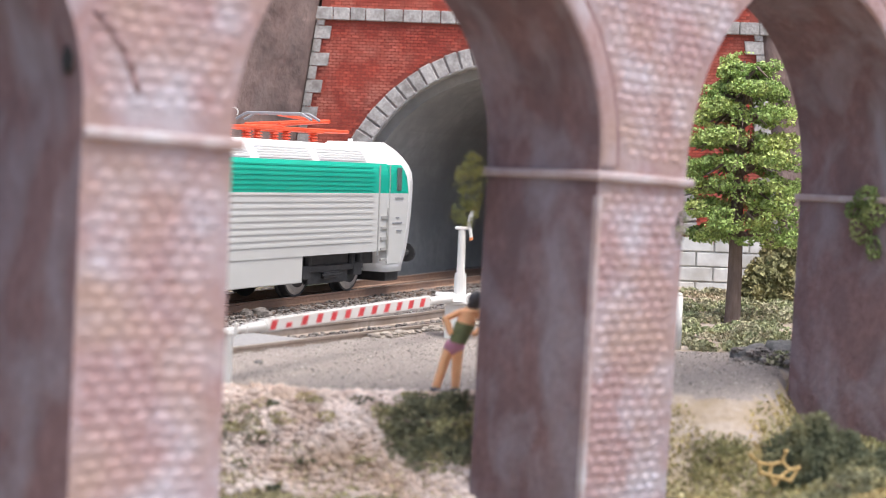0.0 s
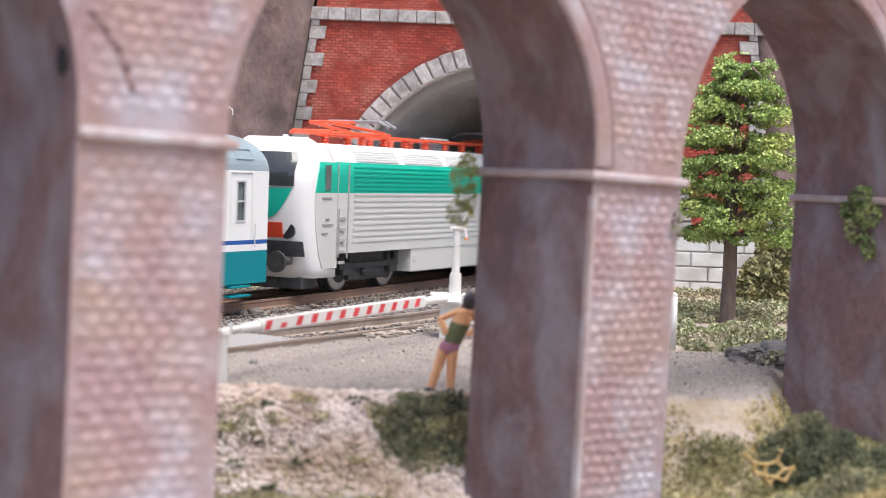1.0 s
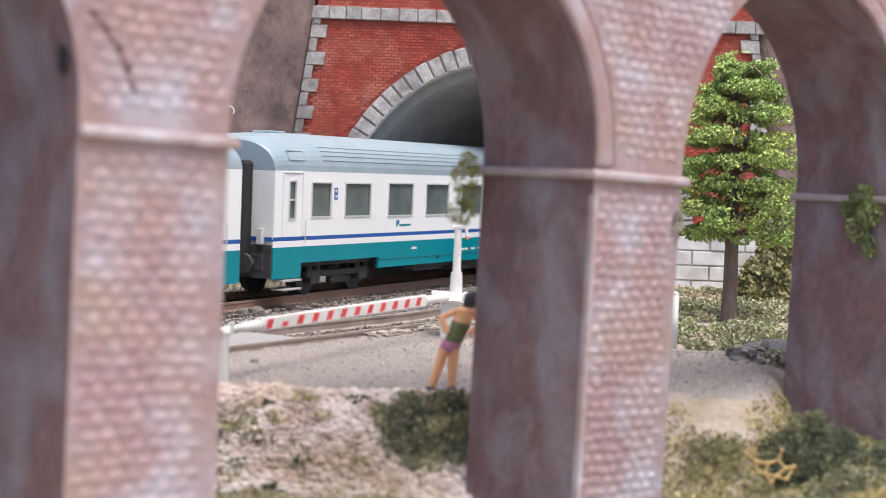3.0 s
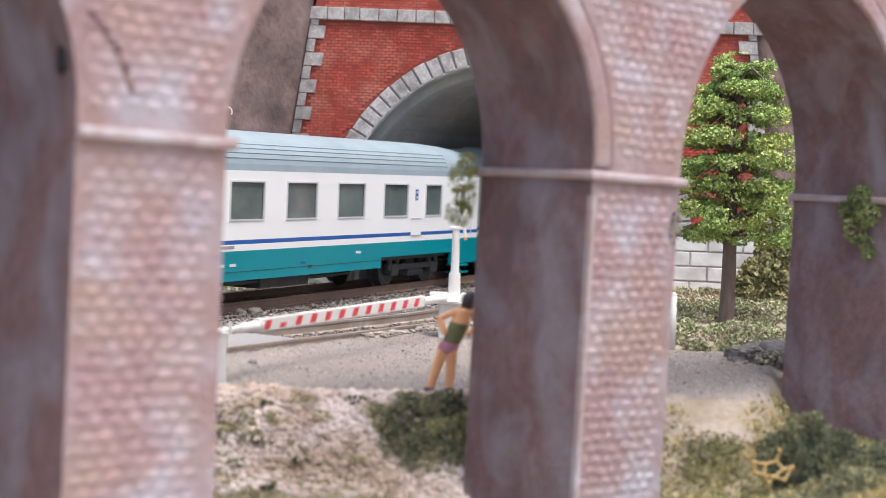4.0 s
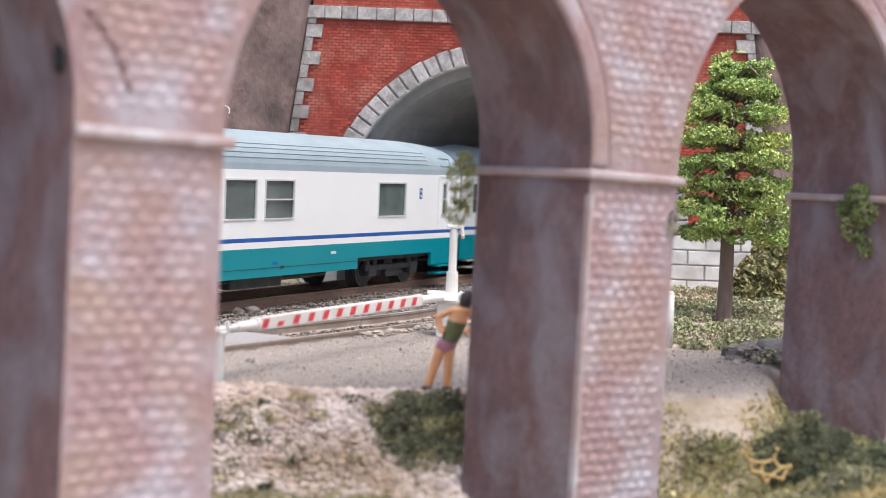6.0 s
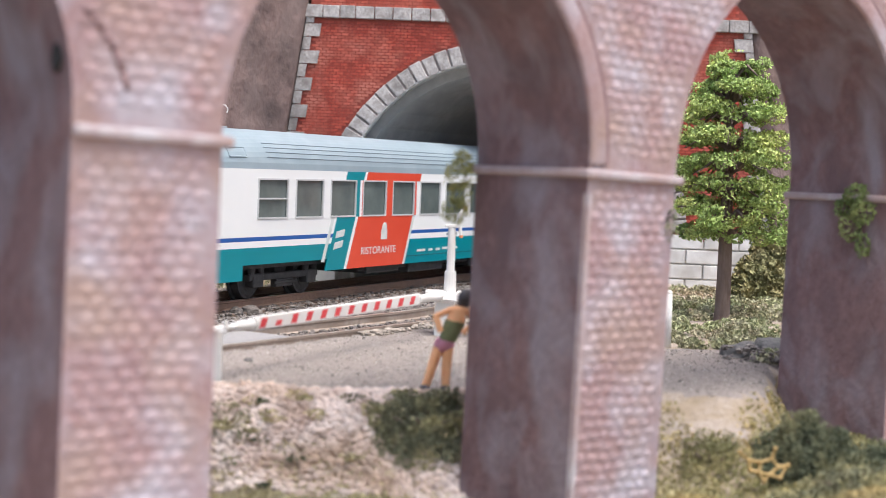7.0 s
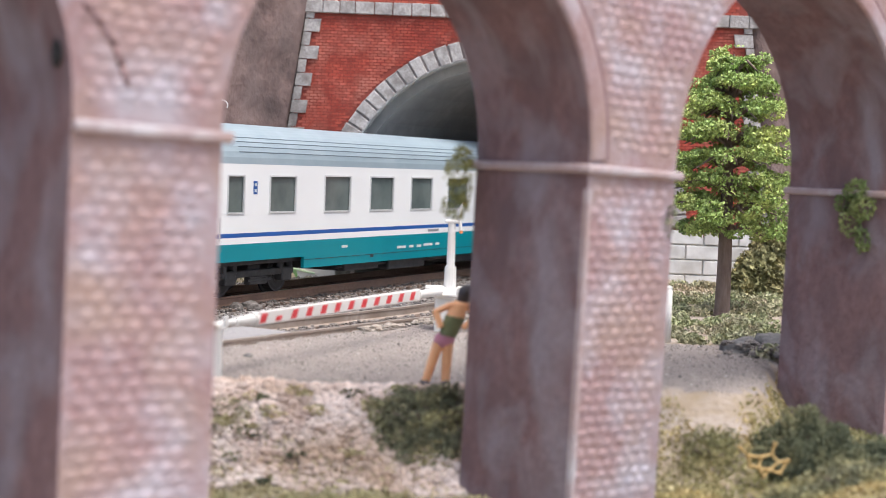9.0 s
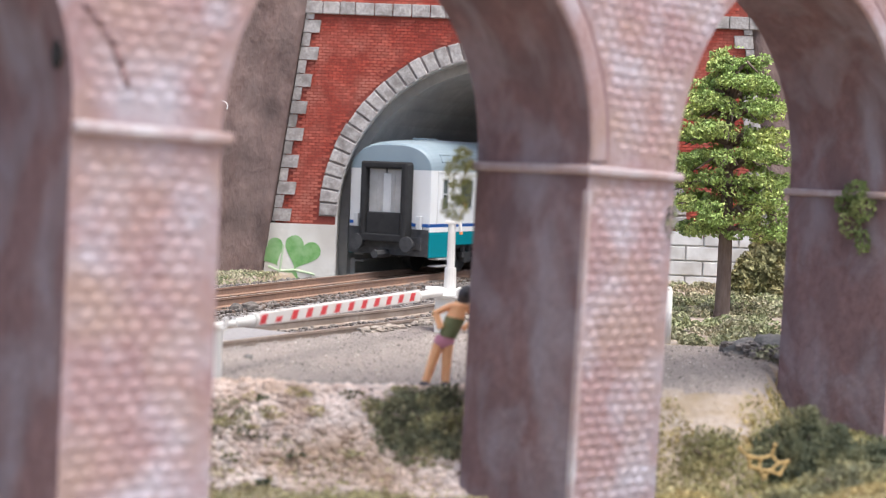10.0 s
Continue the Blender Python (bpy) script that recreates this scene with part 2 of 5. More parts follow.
def off_track(x, y):
    return (x - BEND[0]) * math.cos(HEADING) - (y - BEND[1]) * math.sin(HEADING)


def is_green(x, y):
    """The planted corner beyond the road."""
    return x > 46 + 2 * wob(x, y, 8) and y > 342 - 2.6 * max(0, x - 62) + 4 * wob(x, y, 10, 6.0)


def ground():
    xs = np.concatenate(([-6000, -2500, -1200, -700, -450], np.arange(-330, 330, 3.5), [400, 600, 1000, 2500, 6000]))
    ys = np.concatenate(([-6000, -2500, -900, -400, -150], np.arange(0, 546, 3.5), [600, 900, 1500, 3000, 6000]))
    nx, ny = len(xs), len(ys)
    verts = [(x, y, ground_z(x, y)) for y in ys for x in xs]
    faces, kinds = [], []
    for j in range(ny - 1):
        for i in range(nx - 1):
            a = j * nx + i
            faces.append((a, a + 1, a + nx + 1, a + nx))
            x, y = xs[i], ys[j]
            kinds.append(0 if y > edge_y(x) - 1 + 3 * wob(x, y, 9) and not is_green(x, y) and not (y > 440 and off_track(x, y) < -26) else 1)
    ob = raw("ground", verts, faces, "road", smooth=True)
    ob.data.materials.append(M["earth"])
    ob.data.polygons.foreach_set("material_index", kinds)
    return tagged(ob, "pale gravel road and earthy bank of the layout", "ground", kind="structure")


# ------------------------------------------------------------ loose stones, leaves
ICO = None


def rocks(name, places, sizes, material, label, category, flat=.7, seed=1):
    """Many small angular stones as one object."""
    global ICO
    if ICO is None:
        bm = fresh()
        bmesh.ops.create_icosphere(bm, subdivisions=1, radius=1)
        ICO = (np.array([v.co[:] for v in bm.verts]), np.array([[v.index for v in f.verts] for f in bm.faces]))
        bm.free()
    rng = np.random.default_rng(seed)
    places, sizes = np.asarray(places, float), np.asarray(sizes, float)
    n, (iv, fi) = len(places), ICO
    v = iv[None] * (1 + rng.uniform(-.28, .28, (n, len(iv), 1)))
    v = v * rng.uniform(.65, 1.25, (n, 1, 3)) * np.array([1, 1, flat])
    a = rng.uniform(0, 6.28, n)
    c, s = np.cos(a)[:, None], np.sin(a)[:, None]
    v = np.stack([v[..., 0] * c - v[..., 1] * s, v[..., 0] * s + v[..., 1] * c, v[..., 2]], -1)
    v = v * sizes[:, None, None] + places[:, None]
    f = fi[None] + (np.arange(n) * len(iv))[:, None, None]
    return tagged(raw(name, v.reshape(-1, 3), f.reshape(-1, 3), material), label, category, kind="stuff")


def leaf_mesh(name, places, sizes, material, parent=None, seed=1, up=.3, long=1.0):
    """Small folded leaves: two triangles hinged on a midrib, at random turns."""
    rng = np.random.default_rng(seed)
    places, sizes = np.asarray(places, float), np.asarray(sizes, float)
    n = len(places)
    d = rng.normal(size=(n, 3)) + np.array([0, 0, up])
    d /= np.linalg.norm(d, axis=1)[:, None]
    e = np.cross(d, rng.normal(size=(n, 3)))
    e /= np.linalg.norm(e, axis=1)[:, None]
    k = np.cross(d, e)
    s = sizes[:, None]
    v = np.stack([places - d * s * .6 * long, places + e * s * .42 + k * s * .18, places + d * s * .6 * long, places - e * s * .42 + k * s * .18], 1)
    b = np.arange(n)[:, None] * 4
    f = np.concatenate([b + np.array([[0, 1, 2]]), b + np.array([[0, 2, 3]])], 1).reshape(-1, 3)
    return raw(name, v.reshape(-1, 3), f, material, parent)


# ------------------------------------------------------------ viaduct in front
BAY, PIER, DEPTH = 84.5, 20.4, 24.3
SPRING, TOPW, FOOT = 1.5, 44.0, -62.0
ARCH = (BAY - PIER) / 2


# how far the sides of a pier stand in or out, at its height and at its foot; and how far an arch is drawn up
LEFT_IN = {0: (.5, 1.5), 1: (.4, 1.0), 2: (.2, .7)}
RIGHT_OUT = {0: (0, 1.5), 1: (0, .3)}
RISE = {1: 1.1}


def viaduct():
    v = thing("viaduct", at_mm(-41.9, 170.0, 45.0, 0, 1.85, 41.6), "weathered pink stone arched viaduct with darker brown pier flanks and arch undersides", "viaduct")
    for k in range(-1, 4):
        u0, u1 = k * BAY, k * BAY + PIER
        (a0, a1), (b0, b1) = LEFT_IN.get(k, (0, 0)), RIGHT_OUT.get(k, (0, 0))
        up, down = ARCH * RISE.get(k, 1.0), ARCH * RISE.get(k - 1, 1.0)
        pts = [(u0 + a1, FOOT), (u1 + b1, FOOT), (u1 + b0, SPRING)]
        pts += [(u1 + ARCH - ARCH * math.cos(a), SPRING + up * math.sin(a)) for a in np.linspace(0, math.pi / 2, 19)[1:]]
        pts += [(u1 + ARCH, TOPW), (u0 - ARCH, TOPW)]
        pts += [(u0 - ARCH + (ARCH + a0) * math.cos(a), SPRING + down * math.sin(a)) for a in np.linspace(math.pi / 2, 0, 19)]
        bm = fresh()
        prism(bm, pts, 0, DEPTH, lambda a, b, c: (a, c, b))
        # front, back and top keep the stone; flanks and soffits get a darker brown
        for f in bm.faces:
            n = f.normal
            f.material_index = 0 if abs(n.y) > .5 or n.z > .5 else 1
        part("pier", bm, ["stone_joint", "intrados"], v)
        # the impost band is worn away on the flank of one pier
        bm = fresh()
        box(bm, u0 + a0 + (.1 if k == 0 else -.9), u1 + 1.3, -1.0, DEPTH + 1.0, -.75, .65, .45)
        part("impost", bm, "impost", v, "moulded stone impost band")
        # plain archivolt band with a raised lip; outside it a strip in groove shade
        for name, material, sec, label in (("archivolt", "stone_joint", [(.05, .1), (.05, -.45), (.7, -.62), (1.4, -.5), (3.0, -.48), (3.4, -.25), (3.6, .1)], "worn pinkish archivolt band"),
                                           ("groove", "groove", [(3.45, .1), (3.45, -.16), (4.25, -.16), (4.25, .1)], "dark strip outside the archivolt, coloured as a shaded groove")):
            bm = fresh()
            rings = []
            for i in range(27):
                t = math.pi * (.5 + .5 * i / 26)
                nu = RISE.get(k, 1.0)
                shift = LEFT_IN.get(k + 1, (0, 0))[0]
                rings.append([bm.verts.new((u1 + ARCH - (ARCH + shift + r + .12 * wob(i * 3, k, 7)) * math.cos(t), y, SPRING + (ARCH * nu + r) * math.sin(t))) for r, y in sec])
            for ra, rb in zip(rings, rings[1:]):
                for i in range(len(sec) - 1):
                    bm.faces.new((ra[i], rb[i], rb[i + 1], ra[i + 1]))
            bmesh.ops.recalc_face_normals(bm, faces=bm.faces[:])
            if k >= 0:
                part(name, bm, material, v, label, smooth=name == "archivolt")
    # on the blunt pier the groove alone is left, a dark bead running out into the edge
    bm = fresh()
    way = [(7.2, 5.0), (6.5, 7.0), (5.4, 9.3), (3.8, 11.4), (2.2, 13.0), (1.2, 13.8)]
    for p, q in zip(way, way[1:]):
        rod(bm, (p[0], .12, p[1]), (q[0], .12, q[1]), .5, seg=8)
    part("groove", bm, "groove", v, "dark bead on the stone face, coloured as a shaded groove", smooth=True)
    bm = fresh()
    prism(bm, [(BAY + .7, FOOT), (BAY + 1.6, FOOT), (BAY + 1.1, -3), (BAY + .3, -3)], -.45, .6, lambda a, b, c: (a, c, b))
    part("corner_joint", bm, "impost", v, "pale mortar line on a pier corner")
    bm = fresh()
    box(bm, -1.6 * BAY, 3.8 * BAY, -2, DEPTH + 2, TOPW, TOPW + 5, .4)
    part("deck", bm, "impost", v)
    return v


def viaduct_stones(v):
    """Pillow-faced stones in running bond on the front; those of the two nearest piers are single pieces."""
    rng = random.Random(5)
    meshes = []
    for i in range(12):
        bm = fresh()
        w, h = 1.16 + rng.uniform(-.24, .1), .75 + rng.uniform(-.14, .06)
        loop = [(math.copysign(abs(math.cos(a)) ** .55, math.cos(a)) * (1 + rng.uniform(-.08, .06)), math.copysign(abs(math.sin(a)) ** .55, math.sin(a)) * (1 + rng.uniform(-.1, .08))) for a in [2 * math.pi * (j + .5) / 8 for j in range(8)]]
        base = [bm.verts.new((x * w, .1, z * h)) for x, z in loop]
        mid = [bm.verts.new((x * w * .84, -.04, z * h * .82)) for x, z in loop]
        top = [bm.verts.new((x * w * .55, -.07 - rng.uniform(0, .07), z * h * .5)) for x, z in loop]
        for lo, hi in ((base, mid), (mid, top)):
            for j in range(8):
                bm.faces.new((lo[j], lo[(j + 1) % 8], hi[(j + 1) % 8], hi[j]))
        bm.faces.new(top)
        bmesh.ops.scale(bm, vec=(MM, MM, MM), verts=bm.verts)
        me = bpy.data.meshes.new("stone")
        bm.to_mesh(me)
        bm.free()
        me.shade_smooth()
        me.materials.append(M["stone"])
        meshes.append(me)
    rest_v, rest_f = [], []
    cols = 8.0
    step = PIER / cols
    hrow = 1.66
    for k in range(-1, 4):
        u0 = k * BAY
        for row in range(int((TOPW - FOOT) / hrow)):
            w = FOOT + hrow * (row + .5)
            shift = .5 * step if row % 2 else 0
            reach = 0 if w < SPRING + 1 else ARCH
            n0, n1 = int(-reach / step) - 1, 9 + int(reach / step) + 1
            for i in range(n0, n1):
                u = u0 + step * (i + .5) + shift
                a0, a1 = LEFT_IN.get(k, (0, 0))
                side = a0 + (a1 - a0) * min(1, max(0, (SPRING - w) / (SPRING - FOOT)))
                if u < u0 - reach + (1.0 + side) * (reach == 0) or u > u0 + PIER + reach - .7 * (reach == 0) - (0 if reach else .9):
                    continue
                if reach:
                    if math.hypot(u - (u0 + PIER + ARCH), max(0, w - SPRING) / RISE.get(k, 1.0)) < ARCH + 1.3 or math.hypot(u - (u0 - ARCH), max(0, w - SPRING) / RISE.get(k - 1, 1.0)) < ARCH + (2.4 if k == 0 else 5.2):
                        continue
                if abs(w) < 2.2:
                    continue
                me = meshes[rng.randrange(12)]
                near = k in (0, 1) and -26 < w and reach == 0
                uu, ww, tilt = u + rng.uniform(-.32, .32), w + rng.uniform(-.16, .16) + .35 * wob(u, w, 9, 8.8), rng.uniform(-7, 7)
                if near:
                    ob = new("stone", me)
                    ob.parent = v
                    ob.matrix_basis = at_mm(uu, 0, ww, 0, tilt, 0)
                else:
                    b = len(rest_v)
                    rest_v += [(uu + q.co.x * 1000, q.co.y * 1000, ww + q.co.z * 1000) for q in me.vertices]
                    rest_f += [tuple(b + j for j in p.vertices) for p in me.polygons]
    tagged(raw("stonework", rest_v, rest_f, "stone_rest", v, smooth=True), kind="stuff")


# ------------------------------------------------------------ tunnel portal
PORTAL_Y, PX, PR, PSPRING = 522.0, 27.5, 57.0, 23.3
AX = -6.5                                     # the arch sits a little off the wall's middle
RING = 6.2


def portal_edge(z):
    return 74 + .135 * (100 - z)


def portal():
    v = thing("tunnel_portal", at_mm(PX, PORTAL_Y, 0), "red brick tunnel portal with grey stone quoins and arch ring", "tunnel portal", kind="structure")
    top = 122.0
    for side in (-1, 1):
        pts = [(0, top), (side * portal_edge(top), top), (side * portal_edge(0), -4), (AX + side * PR, -4), (AX + side * PR, PSPRING)]
        pts += [(AX + side * PR * math.cos(a), PSPRING + PR * math.sin(a)) for a in np.linspace(0, math.pi / 2, 25)[1:]]
        bm = fresh()
        prism(bm, pts, 0, 14, lambda a, b, c: (a, c, b))
        part("wall", bm, "mortar", v)
    # bricks
    rng = random.Random(3)
    bv, bf = [], []
    bw, bh = 2.5, 1.02
    bm = fresh()
    box(bm, -bw / 2 + .13, bw / 2 - .13, -.22, .05, -bh / 2 + .12, bh / 2 - .12)
    bmesh.ops.scale(bm, vec=(MM, MM, MM), verts=bm.verts)
    brick_mesh = bpy.data.meshes.new("brick")
    bm.to_mesh(brick_mesh)
    bm.free()
    brick_mesh.materials.append(M["brick"])
    for row in range(int((top - 20.5) / bh)):
        z = 20.8 + bh * (row + .5)
        if 91.6 < z < 96.6:
            continue
        lim = portal_edge(z) - 2.2
        for i in range(-34, 35):
            x = (i + (.5 if row % 2 else 0)) * bw
            if abs(x) + bw / 2 > lim or (math.hypot(x - AX, max(0, z - PSPRING)) < PR + RING + .8):
                continue
            a, b, y = bw / 2 - .13, bh / 2 - .12, -.22 - rng.uniform(0, .08)
            if x < -34 and 44 < z < 74:
                ob = new("brick", brick_mesh)
                ob.parent = v
                ob.matrix_basis = at_mm(x, y + .22, z)
                continue
            n = len(bv)
            bv += [(x + sx * a, yy, z + sz * b) for yy in (.05, y) for sx, sz in ((-1, -1), (1, -1), (1, 1), (-1, 1))]
            bf += [(n + 4, n + 5, n + 6, n + 7)] + [(n + j, n + (j + 1) % 4, n + 4 + (j + 1) % 4, n + 4 + j) for j in range(4)]
    tagged(raw("brickwork", bv, bf, "brick_rest", v), kind="stuff")
    # arch ring
    n = 41
    for i in range(n):
        a0, a1 = math.pi * (i + .07) / n, math.pi * (i + .93) / n
        bm = fresh()
        r1 = PR + RING - rng.uniform(0, .5)
        q = [(AX + r * math.cos(a), PSPRING + r * math.sin(a)) for r, a in ((PR - .3, a0), (r1, a0), (r1, a1), (PR - .3, a1))]
        prism(bm, q, 13, -1.1 - rng.uniform(0, .3), lambda a, b, c: (a, c, b))
        bmesh.ops.bevel(bm, geom=[e for e in bm.edges if all(u.co.y < 0 for u in e.verts)], offset=.25, segments=1, affect="EDGES")
        part("voussoir", bm, "quoin", v)
    bm = fresh()
    inner = [(AX + (PR - .1) * math.cos(a), PSPRING + (PR - .1) * math.sin(a)) for a in np.linspace(0, math.pi, 41)]
    outer = [(AX + (PR + RING - .4) * math.cos(a), PSPRING + (PR + RING - .4) * math.sin(a)) for a in np.linspace(math.pi, 0, 41)]
    prism(bm, inner + outer, 12.5, -.6, lambda a, b, c: (a, c, b))
    part("ring_mortar", bm, "quoin_joint", v)
    # pale concrete reveal of the opening
    bm = fresh()
    legs = [(AX + PR - .5, -3.5)], [(AX - PR + .5, -3.5)]
    arc = [(AX + (PR - .5) * math.cos(a), PSPRING + (PR - .5) * math.sin(a)) for a in np.linspace(0, math.pi, 41)]
    out = [(AX + (PR + .1) * math.cos(a), PSPRING + (PR + .1) * math.sin(a)) for a in np.linspace(math.pi, 0, 41)]
    prism(bm, legs[0] + arc + legs[1] + [(AX - PR - .1, -3.5)] + out + [(AX + PR + .1, -3.5)], -.8, 13.4, lambda a, b, c: (a, c, b))
    part("reveal", bm, "concrete", v, "pale concrete reveal of the opening")
    bm = fresh()
    box(bm, AX - PR + .6, AX - PR + 6.5, 13.6, 60, -3, 8.5, .6)
    part("kerb", bm, "concrete", v, "pale concrete kerb inside the tunnel mouth")
    # quoins: long and short in turn
    for side in (-1, 1):
        z, i = 21.0, 0
        while z < 90:
            h = 4.6
            e0, e1 = portal_edge(z + .15), portal_edge(z + h - .15)
            w = 5.2 + rng.uniform(-.5, .5) if i % 2 == 0 else 2.1
            bm = fresh()
            prism(bm, [(side * (e0 + .6), z + .15), (side * (e1 + .6), z + h - .15), (side * (e1 - w), z + h - .15), (side * (e0 - w), z + .15)], 3, -1.0 - rng.uniform(0, .25), lambda a, b, c: (a, c, b))
            part("quoin", bm, "quoin", v)
            z, i = z + h, i + 1
    # string course
    x = -portal_edge(94) - 2
    while x < portal_edge(94) + 1:
        w = 6.0 + rng.uniform(-.8, .8)
        bm = fresh()
        box(bm, x + .12, x + w - .12, -1.9, 3, 92.0, 96.2 + rng.uniform(-.1, .1), .25)
        part("course_stone", bm, "quoin", v)
        x += w
    # plastered plinth with a painted clover, and block-built plinth
    e = portal_edge(0)
    bm = fresh()
    prism(bm, [(AX - PR + .2, -4), (AX - PR + .2, 20.4), (-portal_edge(20.4) - 1, 20.4), (-e - 1, -4)], 13, -1.2, lambda a, b, c: (a, c, b))
    part("plinth", bm, "panel", v, "cream plastered plinth")

    def lobes(cx, cz, size, turn, name, material):
        bm = fresh()
        pts = []
        for i in range(40):
            a = 2 * math.pi * i / 40
            x, z = 16 * math.sin(a) ** 3, 13 * math.cos(a) - 5 * math.cos(2 * a) - 2 * math.cos(3 * a) - math.cos(4 * a)
            x, z = x * size / 16, z * size / 16
            pts.append((cx + x * math.cos(turn) - z * math.sin(turn), cz + x * math.sin(turn) + z * math.cos(turn)))
        prism(bm, pts, -1.1, -1.32, lambda a, b, c: (a, c, b))
        part(name, bm, material, v, "painted green clover leaf")
    lobes(-74.8, 10.8, 6.3, -.35, "clover_leaf", "clover")
    lobes(-85.5, 10.5, 5.2, .5, "clover_leaf", "clover")
    lobes(-78.2, 1.8, 3.6, 2.6, "clover_leaf", "clover")
    bm = fresh()
    for p, q in (((-82, 4.0), (-77, 4.6)), ((-77, 4.6), (-70, 3.2)), ((-82, 4.0), (-81, 13)), ((-82, 4), (-86, 5.5)), ((-82, 4), (-83, -2))):
        rod(bm, (p[0], -1.3, p[1]), (q[0], -1.3, q[1]), .35, seg=6)
    part("clover_stem", bm, "clover_pale", v)
    bm = fresh()
    prism(bm, [(AX + PR - .2, -4), (AX + PR - .2, 20.4), (portal_edge(20.4) + 1, 20.4), (e + 1, -4)], 13, -.6, lambda a, b, c: (a, c, b))
    part("plinth", bm, "concrete", v)
    for row in range(5):
        z0 = -2.6 + row * 5.1
        x = AX + PR - 12 + (6 if row % 2 else 0)
        while x < e:
            a, b = max(x + .25, AX + PR - .2), min(x + 11.75, portal_edge(z0 + 2) + 1)
            if b - a > 1.5:
                bm = fresh()
                box(bm, a, b, -1.5 - rng.uniform(0, .3), 2, z0 + .2, z0 + 4.9, .3)
                part("block", bm, "wallblock", v)
            x += 12
    return v


def tunnel():
    """A lining swept along the two tracks behind the portal."""
    prof = [(-1, -.3)] + [(-math.cos(a), math.sin(a)) for a in np.linspace(0, math.pi, 25)] + [(1, -.3)]
    verts, faces = [], []
    stations = [[(PX + AX + u * PR, PORTAL_Y + 13, PSPRING + w * PR if w >= 0 else -3) for u, w in prof]]
    for s in [20 + 40 * i for i in range(42)]:
        x0, y0, h = line(s, 28)
        stations.append([(x0 + u * 56 * math.cos(h), y0 - u * 56 * math.sin(h), PSPRING + w * PR if w >= 0 else -3) for u, w in prof])
    m = len(prof)
    for st in stations:
        verts += st
    for j in range(len(stations) - 1):
        for i in range(m - 1):
            a = j * m + i
            faces.append((a, a + m, a + m + 1, a + 1))
    last = len(verts) - m
    faces.append(tuple(range(last, last + m)))
    ob = raw("tunnel_lining", verts, faces, "tunnel")
    md = ob.modifiers.new("thick", "SOLIDIFY")
    md.thickness, md.offset = .004, 1
    return tagged(ob, "sooty grey concrete tunnel lining", "tunnel wall", kind="structure")


def cliff(name, a0, a1, put, label):
    """A thick rough rock face: put(a, z) gives its front."""
    verts, faces = [], []
    aa = np.concatenate((np.arange(a0, min(a1, a0 + 150), 3.0), np.linspace(min(a1, a0 + 150), a1, 30)[1:]))
    zz = np.concatenate((np.arange(-6, 130, 3.0), np.linspace(140, 420, 20)))
    for back in (0, 1):
        for z in zz:
            for a in aa:
                x, y, zz_ = put(a, z)
                d = 0 if back else 3.4 * wob(x * 1.3 + .25 * z, z * .35, 24, 1.5) + 1.8 * abs(wob(x + .2 * z, z * .5, 10, 2.2)) + 1.3 * wob(x, z * .35, 4.5, 9) - 2.2 * smooth(.06, 0, abs(wob(x + .15 * z, z * .3, 17, 4.4)))
                verts.append((x, y - d + back * 25, zz_))
    nx, nz = len(aa), len(zz)
    n = nx * nz
    for j in range(nz - 1):
        for i in range(nx - 1):
            a = j * nx + i
            faces.append((a, a + 1, a + nx + 1, a + nx))
            faces.append((n + a, n + a + nx, n + a + nx + 1, n + a + 1))
    for j in range(nz - 1):
        for i in (0, nx - 1):
            a = j * nx + i
            faces.append((a, a + nx, n + a + nx, n + a))
    for i in range(nx - 1):
        a = (nz - 1) * nx + i
        faces.append((a, a + 1, n + a + 1, n + a))
    return tagged(raw(name, verts, faces, "cliff", smooth=True), label, "rock face", kind="structure")


def cliffs():
    cliff("cliff_west", 0, 1500, lambda a, z: (PX - portal_edge(z) - 1.0 - a * .96, 514 - 12 * smooth(0, 22, a) - 6 * smooth(22, 60, a) + .06 * z, z), "bare brown-grey rock face beside the tunnel")
    cliff("cliff_east", 0, 1500, lambda a, z: (PX + portal_edge(z) + 1.0 + a, 519 + 5 * smooth(0, 40, a) + .06 * z, z), "reddish brown rock face beside the tunnel")
    cliff("cliff_top", 0, 190, lambda a, z: (PX - 95 + a, 520 + .1 * z, 122 + (z + 6) * .72), "brown rock face above the tunnel")


